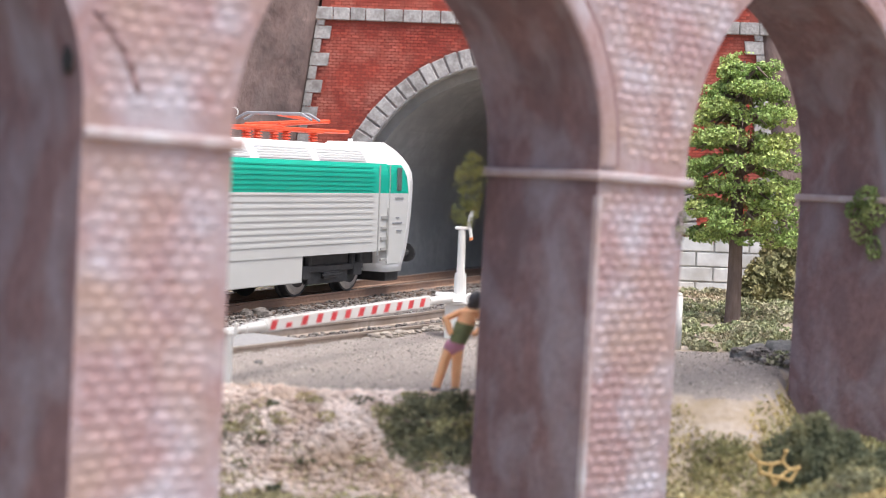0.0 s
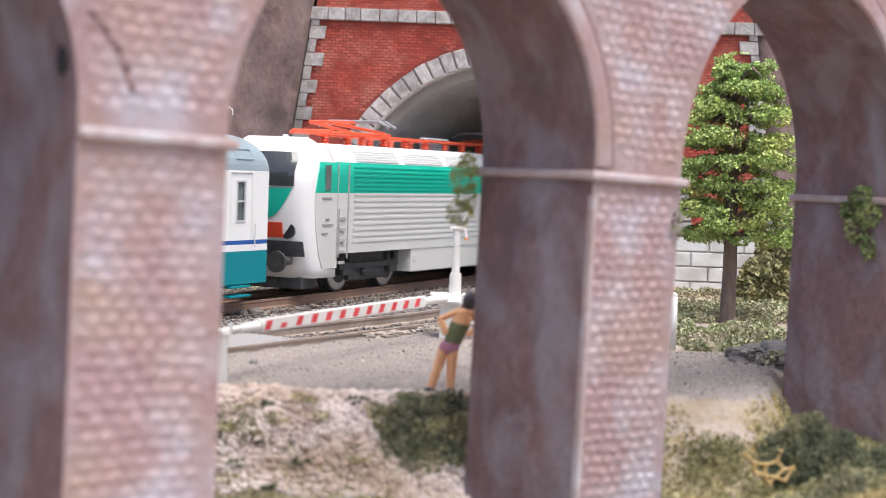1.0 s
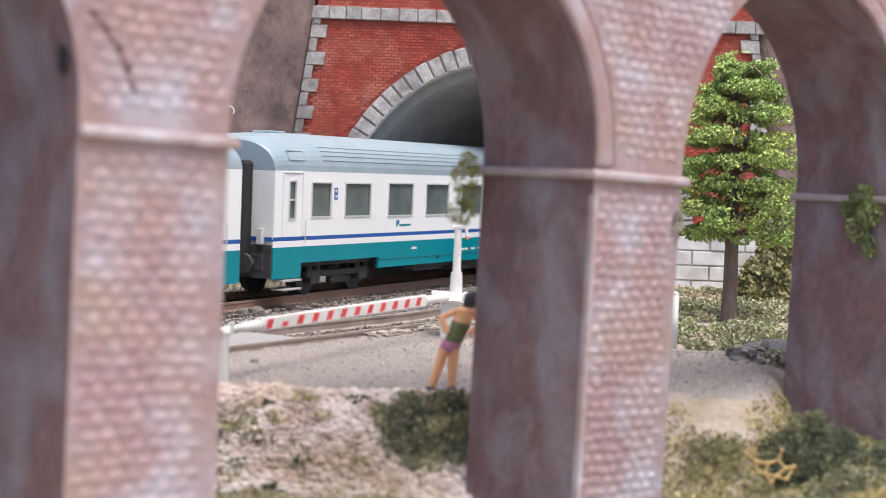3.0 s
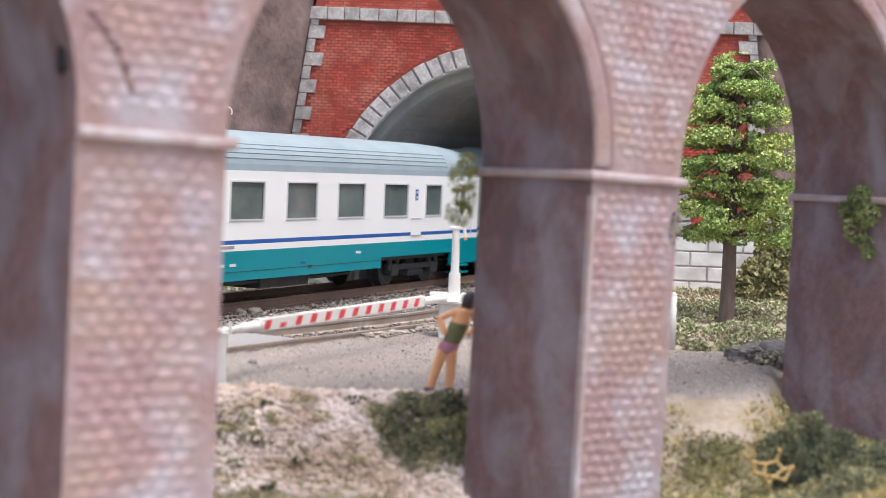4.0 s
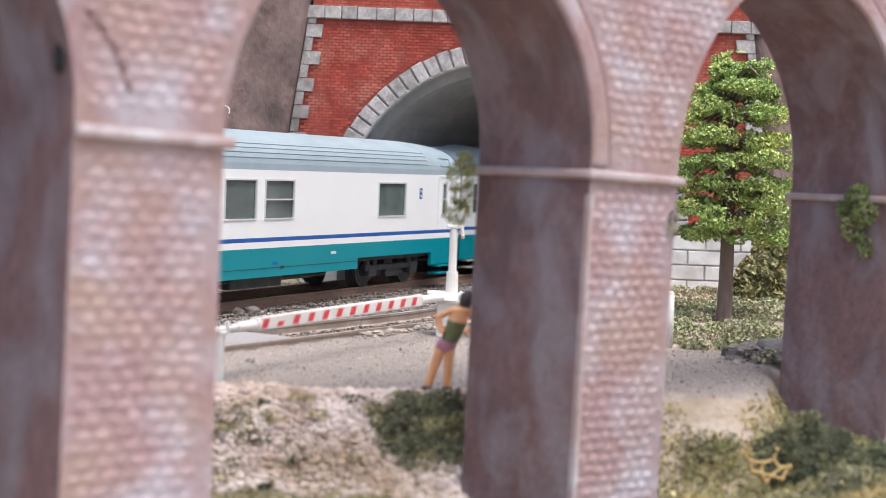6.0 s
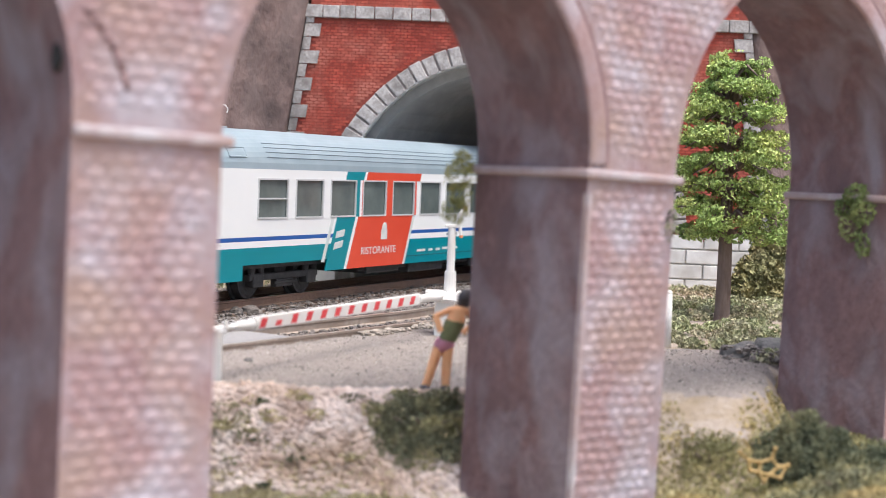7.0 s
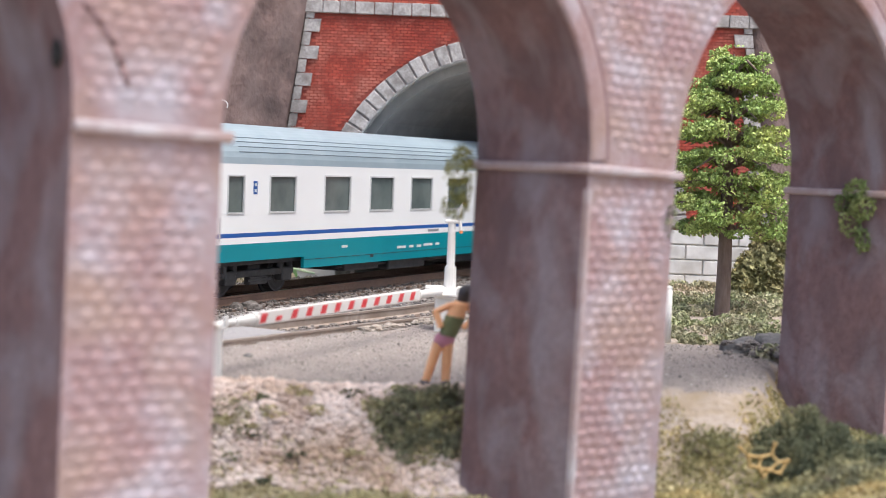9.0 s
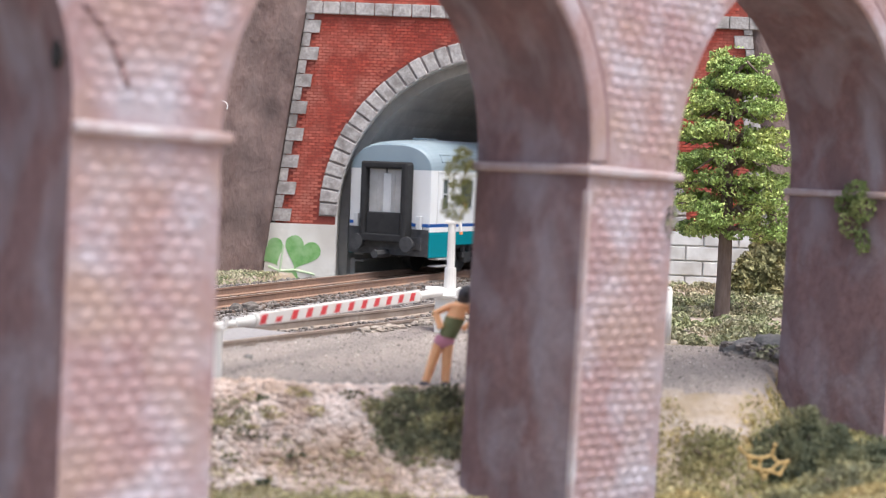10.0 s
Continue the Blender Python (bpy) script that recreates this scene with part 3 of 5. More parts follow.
# ------------------------------------------------------------ tracks
def track(off, label):
    """off(s): the track's offset along the line."""
    v = thing("track", at_mm(0, 0, 0), label, "railway track", "two parallel tracks", kind="structure")
    ss = [-1900, -900, -420] + list(range(-400, 1640, 20))
    for side in (-1, 1):
        verts, faces = [], []
        prof = [(-1.1, -2.6), (-1.1, -2.3), (-.3, -2.0), (-.3, -.7), (-.5, -.5), (-.5, 0), (.5, 0), (.5, -.5), (.3, -.7), (.3, -2.0), (1.1, -2.3), (1.1, -2.6)]
        for s in ss:
            x, y, h = line(s, off(s))
            for a, b in prof:
                d = side * 8.75 + a
                verts.append((x + d * math.cos(h), y - d * math.sin(h), RAIL_Z + b))
        m = len(prof)
        kinds = []
        for j in range(len(ss) - 1):
            for i in range(m):
                a, b = j * m + i, j * m + (i + 1) % m
                faces.append((a, b, b + m, a + m))
                kinds.append(1 if i == 5 else 0)
        ob = raw("rail", verts, faces, "rail_worn" if off(0) else "rail", v)
        ob.data.materials.append(M["railhead"])
        ob.data.polygons.foreach_set("material_index", kinds)
    bm = fresh()
    box(bm, -1.45, 1.45, -15.5, 15.5, -2.0, 0, .25)
    first = part("sleeper", bm, "sleeper", v)
    rng = random.Random(int(off(0)) + 2)
    s, started = -380, False
    while s < 200:
        x, y, h = line(s, off(s))
        h += radians(swing(s)) if off(0) else 0
        ob = first if not started else new("sleeper", first.data)
        started = True
        ob.parent = v
        ob.matrix_basis = at_mm(x, y, RAIL_Z - 2.5, 0, 0, 90 - math.degrees(h) + rng.uniform(-1, 1))
        s += 7.0
    return v


def ballast():
    rng = np.random.default_rng(4)
    places, sizes = [], []
    for _ in range(38000):
        s = rng.uniform(-390, 140)
        near = spacing(s)
        o = rng.uniform(-32, near + 11)
        x, y, h = line(s, o)
        mid = min(abs(o), abs(o - near))
        if mid < 12 and 8 < mid < 9.6:
            continue
        if o > near - 12 and s < -246 - (o - near) * .3:
            continue
        z = 2.75 if mid < 16 else 2.3
        if o > near - 13:
            z += .75
        places.append((x, y, z + rng.uniform(-.9, .1) - (.4 if mid < 9 else 0)))
        sizes.append(rng.uniform(.3, .78))
    rocks("ballast", places, sizes, "ballast", "grey-brown ballast stones between the sleepers", "ballast", seed=3)
    # ballast bed under the stones
    verts, faces = [], []
    ss = [-1900, -900, -420] + list(range(-400, 1640, 20))
    for s in ss:
        x, y, h = line(s)
        prof = [(-40, -.4), (-30, 1.8), (spacing(s) + 9.4, 1.8), (spacing(s) + 12, 1.8)]
        verts += [(x + a * math.cos(h), y - a * math.sin(h), b) for a, b in prof]
    for j in range(len(ss) - 1):
        for i in range(3):
            a = 4 * j + i
            faces.append((a, a + 1, a + 5, a + 4))
    tagged(raw("ballast_bed", verts, faces, "asphalt"), "grey ballast bed under both tracks", "ballast", kind="structure")


def crossing_deck():
    """The road's slab between the rails of the near track, and along its outer rail."""
    v = thing("crossing_deck", at_mm(0, 0, 0), "flat grey slab of a level crossing between the rails", "road slab", kind="structure")
    s = -248.0
    while s > -420:
        x, y, h = line(s, spacing(s))
        bm = fresh()
        box(bm, -23.7, 0, -7.4, 7.4, .8, RAIL_Z - .25, .3)
        part("slab", bm, "asphalt", v, at=at_mm(x, y, 0, 0, 0, 90 - math.degrees(h) - swing(s)))
        s -= 24


the_ground = ground()
the_viaduct = viaduct()
the_portal = portal()
tunnel()
cliffs()
track(lambda s: 0.0, "rusty model railway track curving into the tunnel")
track(spacing, "rusty model railway track beside the road")
ballast()
crossing_deck()


# ------------------------------------------------------------ vehicles
# in a vehicle's space x points ahead, y to its left, z up from the rail head
COACH, PIVOT = 303.0, 218.4
HALF_W = 16.2
Z_LOW, Z_TEAL, Z_BLUE0, Z_BLUE1, Z_EDGE, Z_TOP = 6.7, 14.4, 16.1, 17.2, 35.1, 45.8


def wheels(parent, xs, r, material="steel"):
    for x in xs:
        bm = fresh()
        for sy in (-1, 1):
            rod(bm, (x, sy * 7.2, r), (x, sy * 9.6, r), r, seg=24)
            rod(bm, (x, sy * 6.6, r), (x, sy * 7.2, r), r + .9, seg=24)
        part("wheelset", bm, "black", parent, smooth=False)
        bm = fresh()
        for sy in (-1, 1):
            bmesh.ops.create_cone(bm, cap_ends=True, segments=24, radius1=r * .93, radius2=r * .8, depth=.5, matrix=Matrix.Translation((x, sy * 9.8, r)) @ Matrix.Rotation(-sy * math.pi / 2, 4, "X"))
        part("tyre", bm, material, parent, "worn steel wheel rim")
        bm = fresh()
        for sy in (-1, 1):
            rod(bm, (x, sy * 9.9, r), (x, sy * 10.25, r), r * .62, r * .62, seg=20)
        part("wheel_disc", bm, "black", parent)


def bogie(parent, x, base, r, heavy=False):
    b = new("bogie")
    b.empty_display_size = .01
    b.parent = parent
    b.matrix_basis = at_mm(x, 0, 0)
    wheels(b, (-base / 2, base / 2), r, "steel" if heavy else "black")
    bm = fresh()
    for sy in (-1, 1):
        y0, y1 = sorted((sy * 10.6, sy * 12.6))
        box(bm, -base / 2 - 4, base / 2 + 4, y0, y1, r - .2, r + 1.6, .3)
        box(bm, -4.5, 4.5, y0, y1, r - 2.4, r - .2, .3)
        for q in (-base / 2, base / 2):
            box(bm, q - 2.6, q + 2.6, y0 - .4, y1 + .4, r - 2.0, r + 1.8, .4)
            for e in (-2.4, 2.4):
                rod(bm, (q + e, sy * 11.8, r + 1), (q + e, sy * 11.8, r + 4.2), 1.1, seg=8)
        rod(bm, (-6, sy * 12.7, r - 1.2), (6, sy * 12.7, r - 1.2), .35, seg=6)
    box(bm, -3, 3, -11, 11, r + .5, r + 2.8, .3)
    if heavy:
        box(bm, -base / 2 - 5, base / 2 + 5, -6.4, 6.4, r - 3.5, r + 5.2, .4)
        for sy in (-1, 1):
            box(bm, -base / 2 + 3.4, base / 2 - 3.4, *sorted((sy * 8, sy * 11.5)), r - 3.8, r + 5.0, .4)
    part("bogie_frame", bm, "black", b)
    return b


def side_wall(bm, sy, z0, z1, x0, x1, holes, thick=1.0):
    """A wall strip in the side's plane from boxes that leave the holes (x0, x1, z0, z1) open."""
    ya, yb = sorted((sy * HALF_W, sy * (HALF_W - thick)))
    cuts = sorted({x0, x1, *[h[0] for h in holes], *[h[1] for h in holes]})
    for a, b in zip(cuts, cuts[1:]):
        m = (a + b) / 2
        gap = [h for h in holes if h[0] < m < h[1]]
        if not gap:
            box(bm, a, b, ya, yb, z0, z1)
        else:
            h = gap[0]
            if h[2] > z0:
                box(bm, a, b, ya, yb, z0, h[2])
            if h[3] < z1:
                box(bm, a, b, ya, yb, h[3], z1)
    bmesh.ops.remove_doubles(bm, verts=bm.verts, dist=.001)


def coach_plan(kind):
    """Windows from the rear end: (middle, width, low, high, bar); then the doors and the class marks."""
    if kind == "diner":
        w = [(29.0 + 19.4 * i, 15.4, 21.9, 32.7, i in (0, 8)) for i in range(9)] + [(251.5, 19.0, 21.8, 32.5, False)]
        return w, [(290, 3.4)], [271.8]
    if kind == "last":
        w = [(24.2, 8.2, 22.2, 32.3, False), (47.5, 14.0, 22.2, 32.3, False)]
        w += [(78.0 + 27.85 * i, 15.8, 22.1, 32.6, False) for i in range(7)] + [(272.5, 11.8, 22.2, 32.3, False)]
        return w, [(10.0, 3.8), (290.3, 4.4)], [33.5, 260.6]
    w = [(25.0, 11.2, 22.2, 32.3, False), (46.0, 15.8, 22.2, 32.3, False)]
    lead = kind == "lead"
    mids = (73, 98.7, 125.2, 152.5, 181.5, 213, 243.8) if lead else (72.8, 98.8, 126.2, 153.2, 181.2, 209.8, 238.8)
    w += [(m, 16.8, 22.1, 32.5, False) for m in mids] + [(271.0 if lead else 266.0, 12.4, 22.1, 32.5, False)]
    return w, [(9.5, 3.8), (289, 4.4)], [33.0, 258.3 if lead else 253.4]


def word(text, size, parent, material, m, width):
    """Raised lettering of the built-in font, fitted to a width in mm."""
    cu = bpy.data.curves.new("lettering", "FONT")
    cu.body, cu.size, cu.extrude = text, size * MM, .00004
    tmp = bpy.data.objects.new("lettering", cu)
    scene.collection.objects.link(tmp)
    me = bpy.data.meshes.new_from_object(tmp.evaluated_get(bpy.context.evaluated_depsgraph_get()))
    bpy.data.objects.remove(tmp)
    xs = [q.co.x for q in me.vertices]
    k = width * MM / (max(xs) - min(xs))
    for q in me.vertices:
        q.co.x *= k
    me.materials.clear()
    me.materials.append(M[material])
    ob = new("lettering", me)
    ob.parent, ob.matrix_basis = parent, m
    return ob


def coach(kind, label):
    v = thing("coach", at_mm(0, 0, 0), label, "railway coach", "coaches of the train")
    h = COACH / 2
    wins, doors, marks = coach_plan(kind)
    wins = [(m - h, w, a, b, bar) for m, w, a, b, bar in wins]
    doors = [(m - h, w) for m, w in doors]
    holes = [(x - w / 2, x + w / 2, a, b) for x, w, a, b, _ in wins] + [(x - w / 2, x + w / 2, 21.9, 32.6) for x, w in doors]
    for sy in (-1, 1):
        for name, mt, z0, z1, hl in (("lower_side", "teal", Z_LOW, Z_TEAL, []), ("white_band", "coach_white", Z_TEAL, Z_BLUE0, []), ("blue_stripe", "blue", Z_BLUE0, Z_BLUE1, []), ("upper_side", "coach_white", Z_BLUE1, Z_EDGE, holes)):
            bm = fresh()
            x0, x1 = -h + .6, h - .6
            if name == "lower_side":
                # the skirt is cut out over each bogie
                ya, yb = sorted((sy * HALF_W, sy * (HALF_W - 1)))
                for a, b, zz in ((x0, -h + 15, Z_LOW - .8), (-h + 15, -h + 60, Z_LOW + 3.2), (-h + 60, h - 73, Z_LOW), (h - 73, h - 22, Z_LOW + 3.2), (h - 22, x1, Z_LOW - .8)):
                    box(bm, a, b, ya, yb, zz, z1)
                bmesh.ops.remove_doubles(bm, verts=bm.verts, dist=.001)
            else:
                side_wall(bm, sy, z0, z1, x0, x1, hl)
            part(name, bm, mt, v)
        for x, w, a, b, bar in wins + [(x, w, 21.9, 32.6, True) for x, w in doors]:
            bm = fresh()
            y0, y1 = sorted((sy * (HALF_W - .25), sy * (HALF_W + .22)))
            f = .42
            for q in ((x - w / 2, x - w / 2 + f, a, b), (x + w / 2 - f, x + w / 2, a, b), (x - w / 2 + f, x + w / 2 - f, a, a + f), (x - w / 2 + f, x + w / 2 - f, b - f, b)):
                box(bm, q[0], q[1], y0, y1, q[2], q[3])
            if bar:
                box(bm, x - w / 2 + f, x + w / 2 - f, y0, y1, (a + b) / 2 - .2, (a + b) / 2 + .2)
            fr = part("window_frame", bm, "frame", v)
            bm = fresh()
            y0, y1 = sorted((sy * (HALF_W - .9), sy * (HALF_W - .5)))
            box(bm, x - w / 2, x + w / 2, y0, y1, a, b)
            part("pane", bm, "glassy", fr)
        # doors: seams, handrail and steps
        for x, w in doors:
            bm = fresh()
            y0, y1 = sorted((sy * (HALF_W + .02), sy * (HALF_W + .25)))
            for q in ((x - 5.2, x - 4.95, Z_BLUE1, 34.8), (x + 4.95, x + 5.2, Z_BLUE1, 34.8), (x - 4.95, x + 4.95, 34.55, 34.8)):
                box(bm, *q[:2], y0, y1, *q[2:])
            d = part("door_seam", bm, "coach_end", v)
            bm = fresh()
            yy = sy * (HALF_W + .7)
            rod(bm, (x + 6.2, yy, 15.5), (x + 6.2, yy, 21.5), .16, seg=6)
            part("handrail", bm, "frame", d)
            bm = fresh()
            y0, y1 = sorted((sy * (HALF_W - 3), sy * (HALF_W + .9)))
            box(bm, x - 4.8, x + 4.8, y0, y1, 5.0, 5.6, .1)
            box(bm, x - 4.8, x + 4.8, y0, y1, 2.6, 3.2, .1)
            part("step", bm, "teal" if x > 0 else "grey_panel", v)
        # small prints on the skirt and class marks
        y0, y1 = sorted((sy * (HALF_W + .01), sy * (HALF_W + .09)))
        for a, b, z, mt in ((-34, -28, 10.6, "pale"), (-25.5, -22.5, 10.6, "pale"), (-20, -17, 10.6, "pale"), (-15, -8.5, 10.8, "pale"), (-6, -3, 10.8, "pale"), (30, 32.5, 10.2, "blue"), (34, 36, 9.0, "black"), (-12, -4, 15.4, "insulator"), (62, 65, 12, "pale"), (-70, -66.5, 12, "pale"), (-52, -50, 8.6, "black")):
            bm = fresh()
            box(bm, a, b, y0, y1, z - .38, z + .38)
            part("print", bm, mt, v)
        # a small teal and blue company mark under a window
        if kind in ("first", "lead"):
            a = 72 - h
            for q, z0, z1, mt in (((a - 1.6, a - .6), 19.0, 20.9, "teal"), ((a - .3, a + .5), 19.6, 20.9, "blue"), ((a + .9, a + 8.4), 19.1, 19.7, "teal")):
                bm = fresh()
                box(bm, *q, y0, y1, z0, z1)
                part("print", bm, mt, v)
        bm = fresh()
        box(bm, -h + 60, h - 73, y0, y1, 9.0, 9.12)
        part("skirt_line", bm, "black", v)
        for m in marks:
            a = m - h
            bm = fresh()
            box(bm, a - .95, a + .95, y0, y1, 27.3, 30.7)
            mark = part("class_mark", bm, "blue", v)
            for z in (28.2, 29.8):
                bm = fresh()
                box(bm, a - .5, a + .5, *sorted((sy * (HALF_W + .09), sy * (HALF_W + .15))), z - .4, z + .4)
                part("print", bm, "pale", mark)
    if kind != "diner":
        # label holder over the blue stripe
        bm = fresh()
        box(bm, marks[1] - h - 3.6, marks[1] - h + 3.6, -HALF_W - .12, -HALF_W + .1, 16.0, 21.6, .05)
        holder = part("label_holder", bm, "coach_white", v, "pale label holder")
        bm = fresh()
        for z in (16.0, 21.3):
            box(bm, marks[1] - h - 3.6, marks[1] - h + 3.6, -HALF_W - .25, -HALF_W - .12, z, z + .3)
        part("rim", bm, "grey_panel", holder)
    # roof
    prof = [(HALF_W * math.cos(a) ** .72 if math.cos(a) > 1e-9 else 0, Z_EDGE + (Z_TOP - Z_EDGE) * math.sin(a) ** .9) for a in np.linspace(0, math.pi / 2, 13)]
    prof = prof + [(-x, z) for x, z in prof[-2::-1]]
    bm = fresh()
    # the roof dips towards both ends
    dips = ((.5, .76), (1.2, .82), (3, .875), (8, .925), (15, .965), (24, .99), (32, 1.0))
    secs = [(-h + d, k) for d, k in dips] + [(h - d, k) for d, k in dips[::-1]]
    loft(bm, [[(x, y * (1 - .06 * (1 - k) * (z - Z_EDGE) / 3), Z_EDGE + (z - Z_EDGE) * k) for y, z in prof] for x, k in secs])
    part("roof", bm, "roof", v, "ribbed blue-grey roof", smooth=False)
    bm = fresh()
    for i in (2, 3, 4, 5):
        for sy in (-1, 1):
            x, z = prof[i]
            for a, b in ((-h + 26, h - 26),):
                rod(bm, (a, sy * (x + .02), z), (b, sy * (x + .02), z), .12, seg=5)
    part("roof_rib", bm, "roof_line", v)
    for x in (-h + 22,):
        bm = fresh()
        box(bm, x - 4, x + 4, -3, 3, Z_TOP - .3, Z_TOP + .35, .2)
        part("roof_vent", bm, "roof", v)
    # rounded hatch rims near the ends
    for a in (-h + 12, h - 12):
        for sy in (-1, 1):
            bm = fresh()
            (xa, za), (xb, zb) = [(y - .1, Z_EDGE + (z - Z_EDGE) * .95) for y, z in (prof[2], prof[4])]
            for p, q in (((a - 4, xa, za), (a + 4, xa, za)), ((a + 4, xa, za), (a + 4, xb, zb)), ((a + 4, xb, zb), (a - 4, xb, zb)), ((a - 4, xb, zb), (a - 4, xa, za))):
                rod(bm, (p[0], sy * (p[1] + .05), p[2]), (q[0], sy * (q[1] + .05), q[2]), .25, seg=6)
            part("hatch_rim", bm, "roof", v)
    # ends with the rubber gangway
    for sx in (-1, 1):
        bm = fresh()
        x0, x1 = sorted((sx * (h - .6), sx * (h - 1.6)))
        box(bm, x0, x1, -HALF_W + 1.0, HALF_W - 1.0, Z_LOW + 2, Z_EDGE)
        box(bm, *sorted((sx * (h - .5), sx * (h - 1.6))), -HALF_W + .1, HALF_W - .1, Z_TEAL + 2, Z_EDGE, .3)
        e = part("end_wall", bm, "coach_end", v)
        bm = fresh()
        box(bm, *sorted((sx * (h - .4), sx * (h - .2))), -HALF_W + .3, HALF_W - .3, Z_BLUE0, Z_BLUE1)
        part("blue_stripe", bm, "blue", e)
        bm = fresh()
        a, b = sorted((sx * (h - .5), sx * (h + 4.2)))
        box(bm, a, b, -9.4, -7.0, 11.5, 37.2, .7)
        box(bm, a, b, 7.0, 9.2, 12.5, 37.2, .7)
        box(bm, a, b, -9.2, 9.2, 35.2, 37.6, .7)
        box(bm, a, b, -9.0, 9.0, 10.5, 13.2, .5)
        part("gangway_bellows", bm, "rubber", e, "black rubber gangway bellows")
        bm = fresh()
        a, b = sorted((sx * (h - .3), sx * (h + 2)))
        box(bm, a, b, -6.9, -.25, 13.2, 35.2, .3)
        box(bm, a, b, .25, 6.9, 13.2, 35.2, .3)
        for y in (-3.4, -1.6, 1.6, 3.4):
            rod(bm, (sx * (h + 2), y, 15), (sx * (h + 2), y, 33), .3, seg=6)
        gd = part("gangway_door", bm, "grey_panel", e)
        bm = fresh()
        box(bm, *sorted((sx * (h + 1.9), sx * (h + 2.3))), -2.1, .9, 20.5, 33.6, .15)
        part("door_pane", bm, "frame", gd)
        bm = fresh()
        box(bm, *sorted((sx * (h + 1.5), sx * (h + 3.4))), -6.8, 6.8, 12.8, 20.5, .5)
        part("gangway_plate", bm, "rubber", e)
        bm = fresh()
        for y in (-10, 10):
            rod(bm, (sx * (h - 1.5), y, 10.2), (sx * (h + 3.6), y, 10.2), 1.1, seg=10)
            rod(bm, (sx * (h + 3.6), y, 10.2), (sx * (h + 4.5), y, 10.2), 2.6, seg=16)
        box(bm, *sorted((sx * (h - 1.2), sx * (h + .3))), -13.5, 13.5, 8.2, 12.5, .2)
        rod(bm, (sx * (h - 30), 0, 6.5), (sx * (h + 8.0), 0, 6.5), 1.4, seg=8)
        part("buffer_beam", bm, "black", e)
        for y in (-12.6, 12.6):
            bm = fresh()
            box(bm, *sorted((sx * (h - .3), sx * (h + 1.2))), y - .9, y + .9, 15.2, 19.6, .2)
            part("tail_lamp", bm, "frame", e)
        bm = fresh()
        box(bm, *sorted((sx * (h - .35), sx * (h + .1))), -HALF_W + .2, HALF_W - .2, Z_LOW - .6, Z_TEAL + .8, .1)
        part("end_skirt", bm, "black", e)
    # floor and what hangs under it
    bm = fresh()
    box(bm, -h + 2, h - 2, -13.5, 13.5, 8.5, 11.0)
    for a, b, y0, y1, z in ((-62, -40, -13, 13, 4.2), (-34, -8, -13.5, 13.5, 3.4), (-4, 8, -12.5, 12.5, 5), (14, 40, -13.2, 13.2, 3.6), (44, 60, -12, 12, 4.8)):
        box(bm, a, b, y0, y1, z, 8.6, .4)
    rod(bm, (-66, -12, 5.6), (66, -12, 5.6), .5, seg=6)
    part("underframe", bm, "black", v, "black underframe with equipment boxes")
    if kind == "diner":
        sy = -1
        def slant(x0, x1, z0, z1, name, mt, d, lean=.42):
            bm = fresh()
            cells = [hh for hh in holes if hh[1] > x0 - 12 and hh[0] < x1 + 12]
            # narrow upright slices, open where the windows are
            zs = sorted({z0, z1} | {q for q in (21.9, 32.7) if z0 < q < z1})
            for a, b in zip(zs, zs[1:]):
                def bound(z, x):
                    return x + lean * (z - 8)
                if abs(a - 21.9) < .01:
                    xs = sorted({*[hh[0] for hh in cells], *[hh[1] for hh in cells]})
                    lo, hi = bound(27.3, x0), bound(27.3, x1)
                    xs = [lo] + [q for q in xs if lo < q < hi] + [hi]
                    for p, q in zip(xs, xs[1:]):
                        mid = (p + q) / 2
                        if any(hh[0] < mid < hh[1] for hh in cells):
                            continue
                        box(bm, p, q, -HALF_W - d, -HALF_W + .1, a, b)
                else:
                    prism(bm, [(bound(a, x0), a), (bound(a, x1), a), (bound(b, x1), b), (bound(b, x0), b)], -HALF_W - d, -HALF_W + .1, lambda p, q, r: (p, r, q))
            part(name, bm, mt, v, "slanted livery panel")
        x = -h + 58.6
        slant(x - 3.2, x - 1.6, Z_LOW + 2.5, 21.9, "livery_panel", "pale", .12)
        slant(x, x + 11.0, Z_LOW, Z_EDGE, "livery_panel", "teal", .10)
        slant(x + 11.0, x + 12.6, Z_LOW, 21.9, "livery_panel", "coach_white", .12)
        slant(x + 12.6, x + 49, Z_LOW, Z_EDGE, "livery_panel", "red_livery", .10)
        slant(x + 49, x + 50.5, Z_LOW, 21.9, "livery_panel", "pale", .12)
        bm = fresh()
        rod(bm, (x + 35.6, -HALF_W - .08, 18.4), (x + 35.6, -HALF_W - .18, 18.4), 1.6, seg=16)
        box(bm, x + 33.4, x + 37.4, -HALF_W - .18, -HALF_W - .08, 14.8, 17.8, .04)
        part("emblem", bm, "pale", v)
        bm = fresh()
        for z in (12.6, 15.8):
            prism(bm, [(x + 3.2 + .3 * (z - 10), z), (x + 8.2 + .3 * (z - 10), z + .6), (x + 8.9 + .3 * (z - 10), z + 2.6), (x + 3.9 + .3 * (z - 10), z + 2.0)], -HALF_W - .18, -HALF_W - .08, lambda a, b, c: (a, c, b))
        part("emblem", bm, "pale", v)
        word("RISTORANTE", 3.1, v, "pale", pose((x + 20.6) * MM, (-HALF_W - .12) * MM, 10.6 * MM, 90, 0, 0), 22.6)
    b1, b2 = bogie(v, -PIVOT / 2, 28.7, 5.3), bogie(v, PIVOT / 2, 28.7, 5.3)
    return v, b1, b2


LOCO, LOCO_PIVOT = 224.0, 126.0


